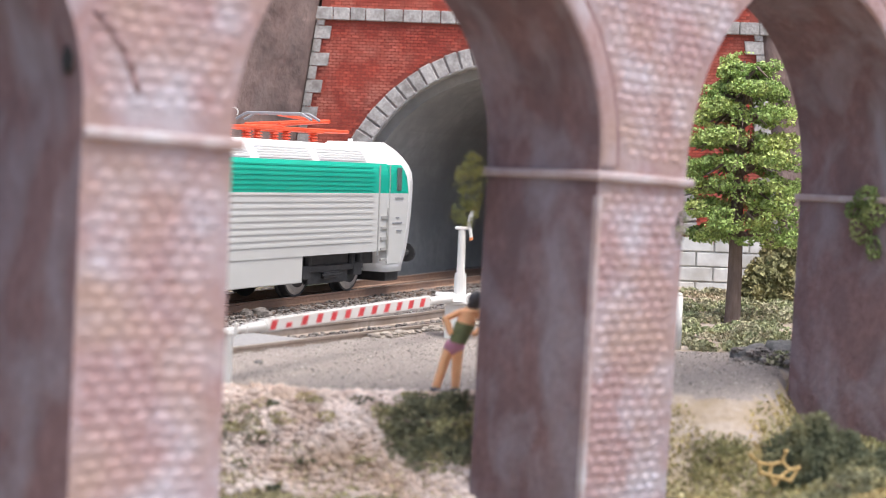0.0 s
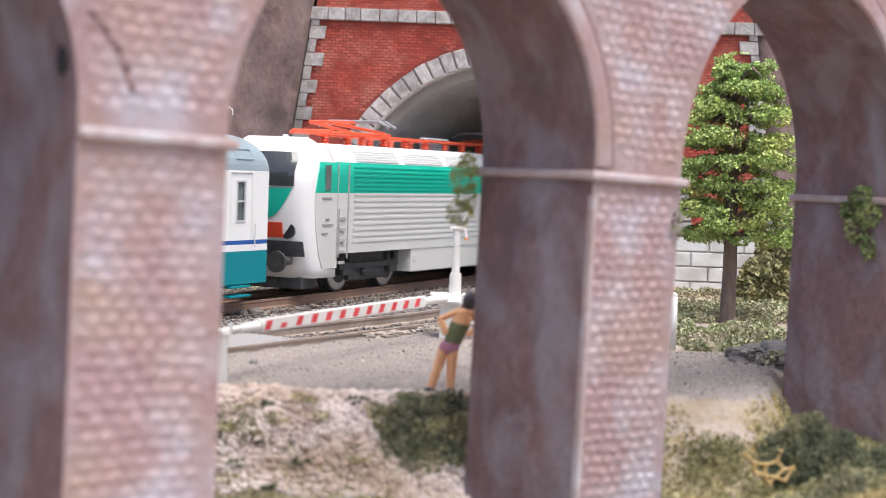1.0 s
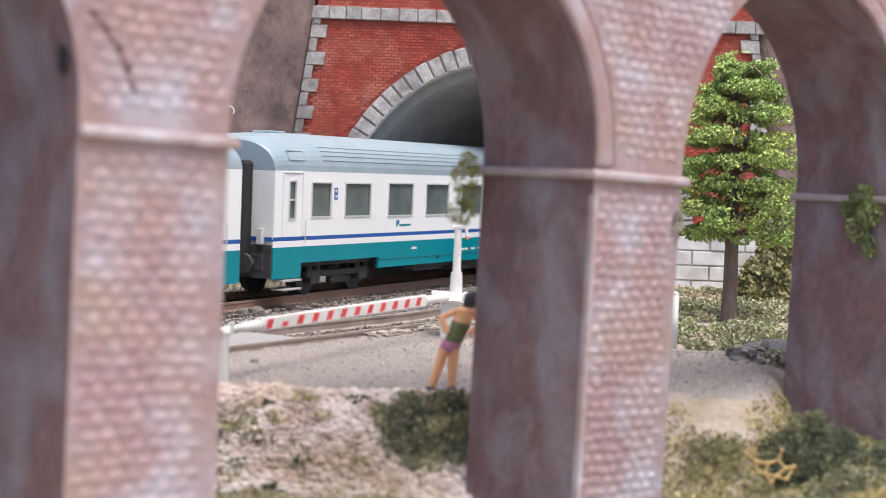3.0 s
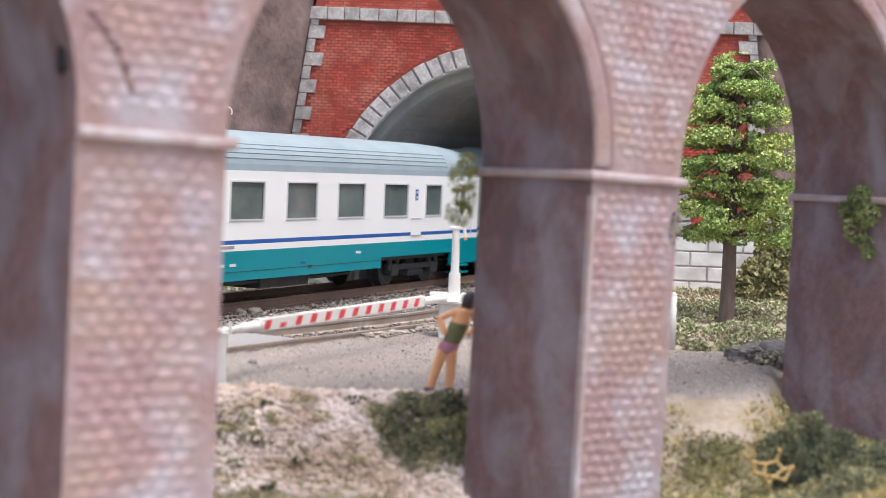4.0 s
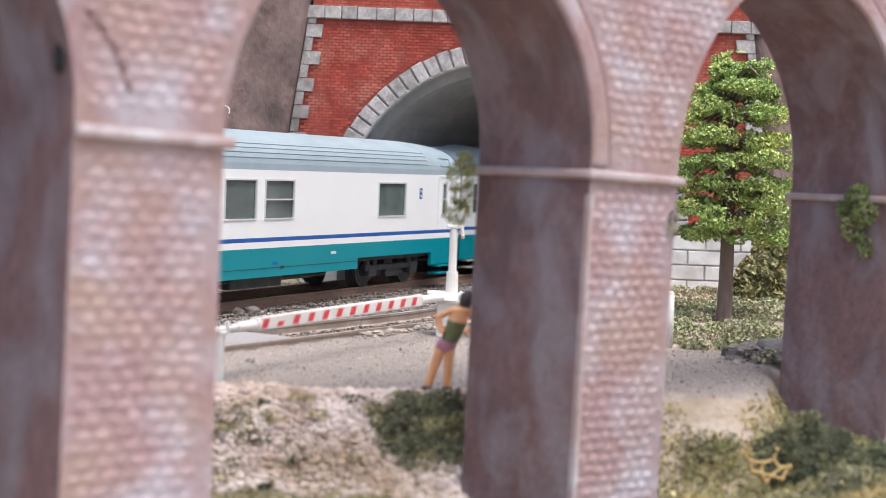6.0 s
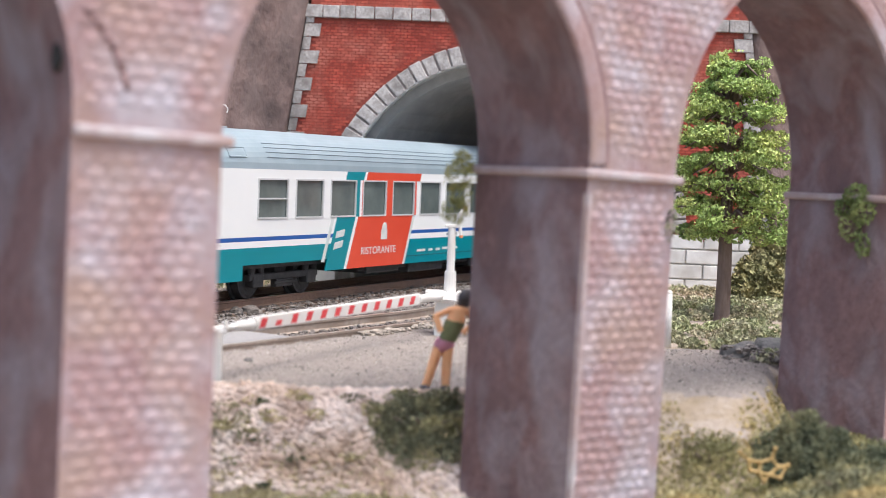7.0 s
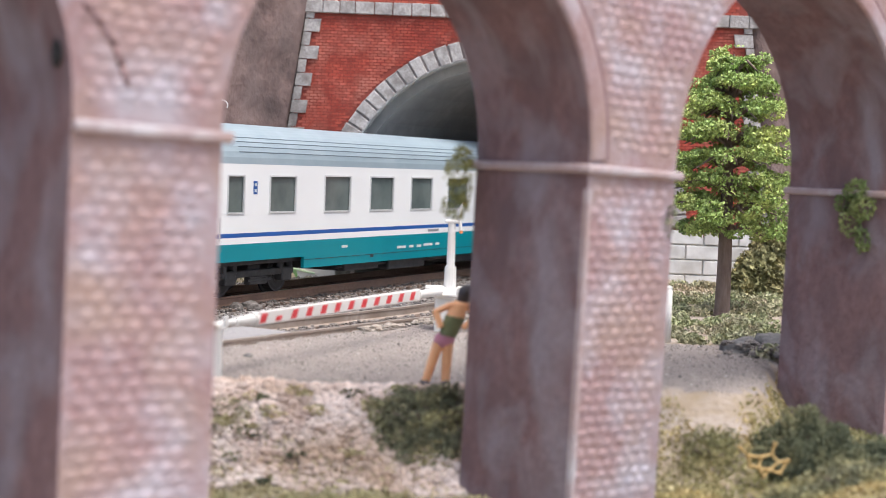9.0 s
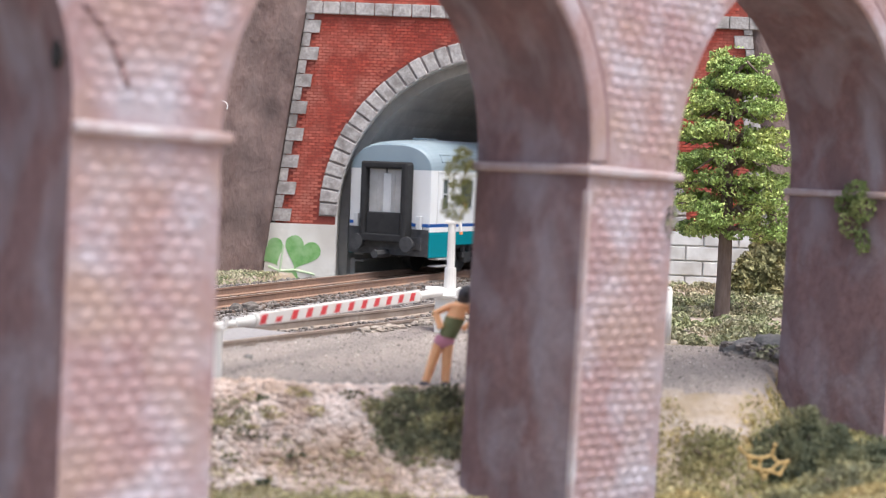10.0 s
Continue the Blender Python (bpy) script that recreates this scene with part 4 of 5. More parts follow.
def loft(bm, sections):
    rings = [[bm.verts.new(p) for p in sec] for sec in sections]
    n = len(rings[0])
    for a, b in zip(rings, rings[1:]):
        for i in range(n):
            bm.faces.new((a[i], a[(i + 1) % n], b[(i + 1) % n], b[i]))
    bm.faces.new(rings[0][::-1])
    bm.faces.new(rings[-1])
    bmesh.ops.recalc_face_normals(bm, faces=bm.faces[:])
    return rings


def locomotive():
    v = thing("locomotive", at_mm(0, 0, 0), "grey and white electric locomotive with a green band and red pantographs", "locomotive")
    h = LOCO / 2

    def end_x(z):
        """How far the raked nose reaches at height z."""
        return h - (0 if z < 33 else .052 * (z - 33) ** 2) - .0085 * max(0, 31 - z) ** 2 - (0.8 if z < 9 else 0)

    def width(z):
        return HALF_W - .4 if z < 34 else HALF_W - .4 - .055 * (z - 34) ** 2

    zs = [6.5, 9.5, 14, 20, 26, 29.5, 34, 38.4, 41, 42.6, 43.4]
    bands = (("lower_body", "loco_grey", 12.0, 29.5), ("green_band", "loco_green", 29.5, 38.4), ("roof", "loco_white", 38.4, 43.6))
    # main body, banded, between the noses
    for name, mt, z0, z1 in bands:
        n = 8
        bm = fresh()
        rows = []
        for i in range(n + 1):
            z = z0 + (z1 - z0) * i / n
            rows.append((width(z), z))
        x = h - 21
        pts = [(w, z) for w, z in rows] + [(-w, z) for w, z in rows[::-1]]
        prism(bm, pts, -x, x, lambda a, b, c: (c, a, b))
        part(name, bm, mt, v)
    # noses: lofted cab ends
    for sx in (-1, 1):
        bm = fresh()
        rings = []
        zz = [5.4, 8, 11, 14, 18, 22, 26, 29.5, 33, 36, 38.4, 40.5, 42.2, 43.2, 43.6]
        outline = []
        for z in zz:
            ex, w = end_x(z), width(z)
            ring = [(sx * (h - 21), -w, z)]
            for i in range(-6, 7):
                a = i / 6 * math.pi / 2
                r = 9.0
                yy = math.copysign(abs(math.sin(a)) ** .75, i) * w if i else 0
                xx = ex - 7.5 * (1 - math.cos(a) ** .55 if abs(i) < 6 else 1)
                ring.append((sx * xx, yy, z))
            ring.append((sx * (h - 21), w, z))
            rings.append(ring)
        loft(bm, rings)
        nose = part("nose", bm, "loco_white", v, smooth=True)
        for e in nose.data.polygons:
            e.use_smooth = len(e.vertices) == 4
        # the cab roof stands a little over the main roof
        bm = fresh()
        rings = []
        for z in (43.0, 43.8, 44.4, 44.8, 45.0):
            ex, w = end_x(z) - .3, width(z) - .1
            ring = [(sx * (h - 18 + 1.5 * (z - 43.0)), -w, z)]
            for i in range(-6, 7):
                a = i / 6 * math.pi / 2
                yy = math.copysign(abs(math.sin(a)) ** .75, i) * w if i else 0
                ring.append((sx * (ex - 7.5 * (1 - math.cos(a) ** .55 if abs(i) < 6 else 1)), yy, z))
            ring.append((sx * (h - 18 + 1.5 * (z - 43.0)), w, z))
            rings.append(ring)
        loft(bm, rings)
        part("cab_roof", bm, "loco_white", v, smooth=False)
        # cab sides keep the grey and the green
        for sy in (-1, 1):
            for name, mt, z0, z1 in (("cab_side", "loco_grey", 8.0, 29.5), ("cab_band", "loco_green", 29.5, 38.2)):
                bm = fresh()
                q = []
                for z in np.linspace(z0, z1, 6):
                    q.append((sx * (end_x(z) - (7.6 if z < 29 else 7.8 + .27 * (z - 29))), z))
                q += [(sx * (h - 21.2), z) for z in np.linspace(z1, z0, 6)]
                prism(bm, q, 0, .35, lambda a, b, c: (a, sy * (width(b) - .1 + c), b))
                part(name, bm, mt, v)
            bm = fresh()
            box(bm, *sorted((sx * (h - 13.2), sx * (h - 16.2))), *sorted((sy * (HALF_W - .25), sy * (HALF_W + .12))), 30.3, 37.4, .1)
            part("cab_window", bm, "glassy", v)
            bm = fresh()
            for x in (20.6, 27.2):
                box(bm, *sorted((sx * (h - x), sx * (h - x - .35))), *sorted((sy * (HALF_W - .4), sy * (HALF_W - .05))), 10.5, 38)
            part("door_seam", bm, "grey_panel", v)
            bm = fresh()
            for i in range(5):
                box(bm, *sorted((sx * (h - 22), sx * (h - 25.6))), *sorted((sy * (HALF_W - .5), sy * (HALF_W + .1))), 9 + i * 3.2, 9.8 + i * 3.2)
            rod(bm, (sx * (h - 21.6), sy * HALF_W, 11), (sx * (h - 21.6), sy * HALF_W, 25), .2, seg=6)
            part("cab_step", bm, "grey_panel", v)
            for a, z, w in ((14, 22.0, 3), (12, 20.4, 9), (12, 18.0, 5), (11.5, 28.0, 8)):
                bm = fresh()
                box(bm, *sorted((sx * (h - a), sx * (h - a - w * .7))), *sorted((sy * (HALF_W - .2), sy * (HALF_W + .05))), z - .25, z + .25)
                part("print", bm, "insulator", v)
        # windscreen, red fender band, lamps, bumper
        bm = fresh()
        def screen(z0, z1, wfun, off, mt, name, n=10):
            bm = fresh()
            grid = []
            for j in range(n + 1):
                z = z0 + (z1 - z0) * j / n
                row = []
                ww = wfun(z)
                for i in range(-8, 9):
                    y = ww * i / 8
                    q = min(1, abs(y) / width(z)) ** (1 / .75)
                    a = math.asin(q)
                    xx = end_x(z) - 7.5 * (1 - math.cos(a) ** .55) + off
                    row.append(bm.verts.new((sx * xx, y, z)))
                grid.append(row)
            for j in range(n):
                for i in range(16):
                    bm.faces.new((grid[j][i], grid[j][i + 1], grid[j + 1][i + 1], grid[j + 1][i]))
            bmesh.ops.recalc_face_normals(bm, faces=bm.faces[:])
            bmesh.ops.solidify(bm, geom=bm.faces[:], thickness=.5)
            part(name, bm, mt, v)
        screen(31.2, 40.7, lambda z: min(12.9, width(z) - 1.7), .55, "screen", "windscreen")
        screen(22.0, 30.6, lambda z: 4.5 + 7.8 * math.sqrt(max(0, (z - 22) / 8.6)), .25, "loco_green", "nose_panel")
        screen(16.8, 21.0, lambda z: 9.4, .25, "red_livery", "red_band")
        screen(11.6, 15.8, lambda z: 14.6, .5, "black", "bumper")
        for y in (-10.6, 10.6):
            bm = fresh()
            rod(bm, (sx * (end_x(19) - 5.5), y, 18.8), (sx * (end_x(19) - .9), y, 18.8), 2.3, seg=16)
            part("headlight", bm, "screen", v)
            bm = fresh()
            rod(bm, (sx * (h - 4), y, 10.4), (sx * (h + 2.6), y, 10.4), 1.2, seg=10)
            rod(bm, (sx * (h + 2.6), y, 10.4), (sx * (h + 3.6), y, 10.4), 3.0, seg=16)
            part("buffer", bm, "black", v)
        bm = fresh()
        box(bm, *sorted((sx * (h - 16), sx * (h - 7))), -13, 13, 2.2, 5.6, .5)
        rod(bm, (sx * (h - 6), 0, 7), (sx * (h + 8), 0, 7), 1.2, seg=8)
        part("snow_plough", bm, "black", v)
    # corrugated sides
    for sy in (-1, 1):
        bm = fresh()
        for i in range(9):
            z = 15.0 + i * 1.72
            ya, yb = sorted((sy * (HALF_W - .5), sy * (HALF_W - .2)))
            box(bm, -h + 31, h - 31, ya, yb, z, z + .7)
        part("side_rib", bm, "loco_grey", v)
        bm = fresh()
        for i in range(6):
            z = 30.3 + i * 1.3
            w = width(z)
            ya, yb = sorted((sy * (w - .4), sy * (w + .16)))
            box(bm, -h + 31, h - 31, ya, yb, z, z + .42)
        part("side_rib", bm, "loco_green", v)
        bm = fresh()
        for k in range(5):
            x0 = -h + 34 + k * 32
            for i in range(5):
                z = 38.8 + i * .7
                w = width(z)
                box(bm, x0, x0 + 28, *sorted((sy * (w - .3), sy * (w + .3))), z, z + .3)
        part("roof_louvre", bm, "loco_white", v)
        # skirt box between the bogies
        bm = fresh()
        box(bm, -h + 71, h - 71, *sorted((sy * 8, sy * (HALF_W - .6))), 4.6, 12.4, .3)
        box(bm, -h + 72, -h + 75, *sorted((sy * 15, sy * (HALF_W - .4))), 8, 10, .2)
        part("skirt", bm, "loco_grey", v)
    bm = fresh()
    box(bm, -h + 14, h - 14, -11, 11, 8.0, 12.4)
    part("underframe", bm, "black", v)
    # roof gear
    bm = fresh()
    for i in range(4):
        rod(bm, (0, 0, i * .8), (0, 0, .5 + i * .8), 1.5, 1.1, seg=10)
    rod(bm, (0, 0, 0), (0, 0, 3.2), .8, seg=8)
    first = part("insulator", bm, "panto_red", v, "red roof insulator")
    first.matrix_basis = at_mm(-h + 52, -6.5, 43.4)
    for k in range(9):
        for y in (-6.5, 6.5):
            if k or y > 0:
                ob = new("insulator", first.data)
                ob.parent = v
                ob.matrix_basis = at_mm(-h + 52 + k * 15, y, 43.4)
    for y in (-7.2, 6.4):
        bm = fresh()
        box(bm, -h + 48, h - 48, y - .7, y + .7, 46.3, 47.1, .2)
        part("busbar", bm, "panto_red", v)
    bm = fresh()
    for x in (-12, -7, -2, 3):
        for i in range(6):
            rod(bm, (x, -5, 43.4 + i * .8), (x, -5, 43.9 + i * .8), 2.0, 1.6, seg=12)
    part("resistor", bm, "insulator", v)
    for a in (-h + 17.5, h - 17.5):
        bm = fresh()
        rod(bm, (a, 0, 43.2), (a, 0, 45.8), .8, seg=8)
        part("horn", bm, "loco_white", v)
    for sx in (-1, 1):
        bm = fresh()
        x = sx * (h - 51)
        for y in (-7, 7):
            rod(bm, (x - 19, y, 47.0), (x + 19, y, 47.4), .55, seg=6)
            rod(bm, (x - sx * 18, y * .8, 48.0), (x + sx * 14, y * .45, 50.2), .5, seg=6)
        rod(bm, (x - 18, -7, 47.4), (x - 18, 7, 47.4), .6, seg=6)
        rod(bm, (x + 18, -7, 47.4), (x + 18, 7, 47.4), .6, seg=6)
        rod(bm, (x + sx * 14, -3.4, 50.2), (x + sx * 14, 3.4, 50.2), .6, seg=6)
        rod(bm, (x + sx * 14, 0, 50.2), (x - sx * 10, 0, 51.2), .5, seg=6)
        pan = part("pantograph", bm, "panto_red", v, "folded red pantograph")
        bm = fresh()
        for d in (-2.2, 2.2):
            rod(bm, (x - sx * 10 + d, -9, 51.4), (x - sx * 10 + d, 9, 51.4), .45, seg=6)
            for e in (-1, 1):
                rod(bm, (x - sx * 10 + d, e * 9, 51.4), (x - sx * 10 + d, e * 12.5, 49.6), .4, seg=6)
        part("collector", bm, "insulator", pan)
    bs = [bogie(v, sx * LOCO_PIVOT / 2, 30.4, 7.0, True) for sx in (-1, 1)]
    return v, bs[0], bs[1]


# ------------------------------------------------------------ how the train runs
SPEED, TAIL, GAP = 153.1, -71.0, 16.9          # mm/s, rear of the last coach at the end, gap between bodies


def chord(s, pivot):
    a, b = line(s - pivot / 2), line(s + pivot / 2)
    return (a[0] + b[0]) / 2, (a[1] + b[1]) / 2, math.atan2(b[0] - a[0], b[1] - a[1]), a[2], b[2]


def run(vehicle, rear, front, pivot, s_end):
    """Key a vehicle whose middle is s_end mm along the line at 10 s, and its two bogies."""
    body, b1, b2 = [], [], []
    for i in range(41):
        t = i * .25
        x, y, hd, h1, h2 = chord(s_end + SPEED * (t - 10), pivot)
        body.append((t, at_mm(x, y, RAIL_Z, 0, 0, 90 - math.degrees(hd))))
        b1.append((t, at_mm(-pivot / 2, 0, 0, 0, 0, math.degrees(hd - h1))))
        b2.append((t, at_mm(pivot / 2, 0, 0, 0, 0, math.degrees(hd - h2))))
    walk(vehicle, body)
    walk(rear, b1)
    walk(front, b2)


TRAIN = [(*coach("last", "white and teal passenger coach, last of the train"), PIVOT, TAIL + COACH / 2),
         (*coach("diner", "white and teal dining coach with a red livery panel"), PIVOT, TAIL + COACH * 1.5 + GAP),
         (*coach("first", "white and teal passenger coach with blue stripe"), PIVOT, TAIL + COACH * 2.5 + GAP * 2),
         (*coach("lead", "white and teal passenger coach behind the locomotive"), PIVOT, TAIL + COACH * 3.5 + GAP * 3),
         (*locomotive(), LOCO_PIVOT, TAIL + COACH * 4 + GAP * 4 + LOCO / 2)]


def motions():
    for vehicle, rear, front, pivot, s_end in TRAIN:
        run(vehicle, rear, front, pivot, s_end)


# ------------------------------------------------------------ level-crossing barrier
def barrier():
    base, tip = Vector((1.6, 349, ROAD_Z)), Vector((-38.4, 266, ROAD_Z))
    v = thing("level_crossing_barrier", at_mm(*base), "closed white level-crossing barrier with red dashes", "barrier")
    bm = fresh()
    box(bm, -2.3, 2.3, -2.0, 2.0, -1.2, 8.2, .35)
    part("pedestal", bm, "white", v)
    bm = fresh()
    box(bm, -5.2, 4.6, -3.0, 3.0, 8.2, 8.9, .3)
    rod(bm, (.6, 0, 8.9), (.6, 0, 9.9), 3.4, 2.6, seg=18)
    box(bm, -4.6, -.4, -2.6, -1.2, 8.6, 10.6, .3)
    box(bm, -4.6, -.4, 1.2, 2.6, 8.6, 10.6, .3)
    rod(bm, (3.4, -2.9, 9.5), (3.4, 2.9, 9.5), 1.1, seg=12)
    part("drive_head", bm, "white", v)
    bm = fresh()
    rod(bm, (1.0, 0, 9.6), (1.0, 0, 15.2), 1.5, 1.35, seg=14)
    rod(bm, (1.0, 0, 15.2), (1.0, 0, 25.3), .95, .85, seg=12)
    part("mast", bm, "white", v)
    bm = fresh()
    box(bm, -.6, 2.6, -.9, .9, 25.2, 25.9, .15)
    rod(bm, (2.4, -.4, 25.5), (3.0, -.4, 28.8), .55, seg=8)
    rod(bm, (3.0, -.4, 28.8), (3.6, -.4, 29.6), .45, seg=8)
    rod(bm, (2.8, -.4, 25.6), (3.1, -.4, 23.4), .4, seg=8)
    lamp = part("signal_bracket", bm, "white", v)
    bm = fresh()
    rod(bm, (3.5, -.4, 29.4), (3.9, -.4, 30.1), .46, seg=8)
    rod(bm, (3.08, -.4, 23.5), (3.15, -.4, 22.9), .42, seg=8)
    part("lamp_tip", bm, "orange", lamp, "small orange lamp tip")
    bm = fresh()
    for y in (-1.6, 1.6):
        box(bm, 2.6, 9.2, y - .5, y + .5, 8.7, 9.9, .2)
    rod(bm, (9.2, 0, 8.6), (9.2, 0, 11.4), 2.0, 1.8, seg=14)
    part("counterweight", bm, "white", v)
    # the boom lies towards the rest post
    d = tip - base
    length, turn = math.hypot(d.x, d.y), math.degrees(math.atan2(d.y, d.x))
    dip = math.degrees(math.asin(.6 / length))
    boom = new("boom")
    boom.empty_display_size = .01
    boom.parent = v
    boom.matrix_basis = at_mm(0, 0, 9.6, 0, dip, turn)
    bm = fresh()
    rod(bm, (1, 0, 0), (14, 0, 0), 1.0, .9, seg=12)
    box(bm, 13.5, 80.6, -.45, .45, -1.25, 1.25, .2)
    rod(bm, (80.5, 0, 0), (87, 0, 0), .95, .9, seg=14)
    rod(bm, (87, 0, 0), (length + 2.0, 0, 0), .6, seg=12)
    rod(bm, (80.4, 0, 0), (81.1, 0, 0), 1.35, seg=14)
    part("pole", bm, "white", boom)
    n = 12
    for i in range(n):
        x = 17.6 + i * 5.49
        bm = fresh()
        lo = -.85
        k = 0.85 if i != 10 else .05
        prism(bm, [(x - .6, lo), (x + 1.4, lo), (x + 1.3 - .5 * (k - lo), k), (x - .7 - .5 * (k - lo), k)], -.52, .52, lambda a, b, c: (a, c, b))
        part("dash", bm, "redpaint", boom, "painted red dash")
    rest = thing("rest_post", at_mm(*tip), "white forked rest post holding the barrier boom", "post")
    bm = fresh()
    box(bm, -.7, .9, -.7, .7, -1.2, 8.6, .2)
    box(bm, -1.5, 1.7, -.8, .8, 8.3, 8.8, .15)
    box(bm, -1.5, -1.0, -.8, .8, 8.8, 10.6, .15)
    box(bm, 1.2, 1.7, -.8, .8, 8.8, 10.6, .15)
    part("stem", bm, "white", rest)
    post = thing("marker_post", at_mm(52.3, 345, ROAD_Z), "slim white round-topped post beside the road", "post")
    bm = fresh()
    rod(bm, (0, 0, -1), (0, 0, 12.2), .95, .85, seg=12)
    ball(bm, (0, 0, 12.2), .86)
    part("stem", bm, "white", post, smooth=True)


# ------------------------------------------------------------ toy figure
def figure():
    bm = fresh()
    done = [0]

    def paint(k):
        bm.faces.ensure_lookup_table()
        for f in bm.faces[done[0]:]:
            f.material_index = k
        done[0] = len(bm.faces)
    rod(bm, (-1.5, 0, .8), (-.75, 0, 7.6), .7, 1.0, seg=10, caps=False)
    rod(bm, (1.9, .1, .8), (.85, 0, 7.6), .7, 1.0, seg=10, caps=False)
    paint(0)
    ball(bm, (-1.7, -.5, .5), .95, (1.0, 1.5, .6))
    ball(bm, (1.95, -.4, .5), .95, (1.0, 1.5, .6))
    paint(1)
    ball(bm, (.1, 0, 8.2), 1.9, (1.0, .75, .85))
    paint(2)
    rod(bm, (.5, 0, 8.9), (1.1, 0, 12.3), 1.55, 1.8, seg=12, caps=False)
    ball(bm, (1.1, 0, 12.3), 1.8, (1, .9, .3))
    paint(3)
    rod(bm, (1.1, 0, 12.0), (1.2, 0, 14.2), 1.7, 1.5, seg=12, caps=False)
    ball(bm, (1.2, 0, 14.2), 1.75, (1.15, .8, .5))
    for a, b in (((-.2, 0, 14.2), (-2.5, -.3, 13.0)), ((-2.5, -.3, 13.0), (-1.0, -1.1, 10.4)), ((2.8, 0, 14.2), (4.6, -.3, 12.4)), ((4.6, -.3, 12.4), (2.8, -1.2, 10.4))):
        rod(bm, a, b, .62, .55, seg=8, caps=False)
        ball(bm, a, .64, sub=1)
    paint(0)
    ball(bm, (1.8, 0, 16.5), 1.35, (.95, 1, 1.15))
    ball(bm, (1.8, .3, 15.9), 1.2, (1, .9, 1.4))
    paint(4)
    for q in bm.verts:
        q.co.x += .19 * max(0, q.co.z - 1)
    M["shoe"] = mat("dark_shoe", (.06, .055, .06), (.10, .09, .10), 1, .7)
    M["shorts"] = mat("rose_shorts", (.60, .25, .33), (.66, .30, .38), 1, .7)
    M["shirt"] = mat("moss_shirt", (.17, .19, .09), (.22, .24, .12), 1, .7)
    M["hair"] = mat("dark_hair", (.055, .05, .055), (.09, .085, .09), .8, .6)
    ob = part("toy_figure", bm, ["skin", "shoe", "shorts", "shirt", "hair"], smooth=True, at=at_mm(-.1, 264, ROAD_Z - .1))
    return tagged(ob, "small painted toy figure standing on the gravel road", "figurine")


# ------------------------------------------------------------ plants
def clump(rng, n, c, r, squash=1.0):
    """n places in a fuzzy ball."""
    d = rng.normal(size=(n, 3))
    d /= np.linalg.norm(d, axis=1)[:, None]
    q = d * (rng.uniform(.35, 1.0, (n, 1)) ** .5) * r
    q[:, 2] *= squash
    return q + np.asarray(c, float)


def tree():
    rng = np.random.default_rng(12)
    v = thing("tree", at_mm(76.7, 410, ROAD_Z - .2), "model broadleaf tree in bright green leaf with layered branches", "tree")
    bm = fresh()
    pts = [(0, 0, -1, 2.6), (0, 0, 2, 2.15), (.1, 0, 12, 1.95), (0, .1, 26, 1.75), (-.3, 0, 40, 1.45), (-.2, 0, 54, 1.1), (0, 0, 66, .6), (0, 0, 71, .3)]
    for a, b in zip(pts, pts[1:]):
        rod(bm, a[:3], b[:3], a[3], b[3], seg=14, caps=False)
    part("trunk", bm, "bark", v, smooth=True)
    places, sizes = [], []
    tiers = [(24.5, 12.0, 10), (30, 14.2, 12), (36, 14.8, 12), (42.5, 14.2, 12), (49, 13.8, 12), (55.5, 12.4, 11), (61.5, 10.2, 9), (67.5, 7.0, 7)]
    for z, reach, n in tiers:
        for i in range(n):
            a = 2 * math.pi * (i + rng.uniform(-.35, .35)) / n + z
            r = reach * rng.uniform(.62, 1.05)
            end = np.array([r * math.cos(a), r * math.sin(a), z + rng.uniform(-1.5, 2.2)])
            bm = fresh()
            mid = (end * .5 + np.array([0, 0, z * .5])) + np.array([0, 0, 1.0])
            rod(bm, (0, 0, z - 2.2), mid, .62, .42, seg=7, caps=False)
            rod(bm, mid, end * .96, .42, .16, seg=6, caps=False)
            part("limb", bm, "bark", v, smooth=True)
            for f in ((.55, 1.0) if i % 2 else (.8, 1.0)):
                c = end * f + np.array([0, 0, z * (1 - f)]) + rng.normal(size=3) * .9
                c[2] += .6
                k = int(170 + 130 * f)
                places.append(clump(rng, k, c, 2.6 + 1.6 * f * reach / 14, .58))
        places.append(clump(rng, 60, (0, 0, z + 2), reach * .4, .35))
        places.append(clump(rng, 700, (0, reach * .4, z + 1.5), reach * .72, .3))
    places.append(clump(rng, 700, (0, 0, 71.0), 5.2, .5))
    places = np.concatenate(places)
    open_front = (np.abs(places[:, 0] + .5) < 2.6) & (places[:, 1] < 0) & (places[:, 2] > 27) & (places[:, 2] < 60)
    places = places[~(open_front & (rng.random(len(places)) < .72))] * np.array([1.07, 1.0, 1.0])
    keep = np.array([noise.noise(Vector((p[0] * .16, p[1] * .16, p[2] * .3))) > -.18 for p in places])
    places = places[keep]
    leaf_mesh("crown", places, rng.uniform(.5, 1.1, len(places)), "leaf", v, seed=4)["label"] = "bright green leafy crown"
    return v


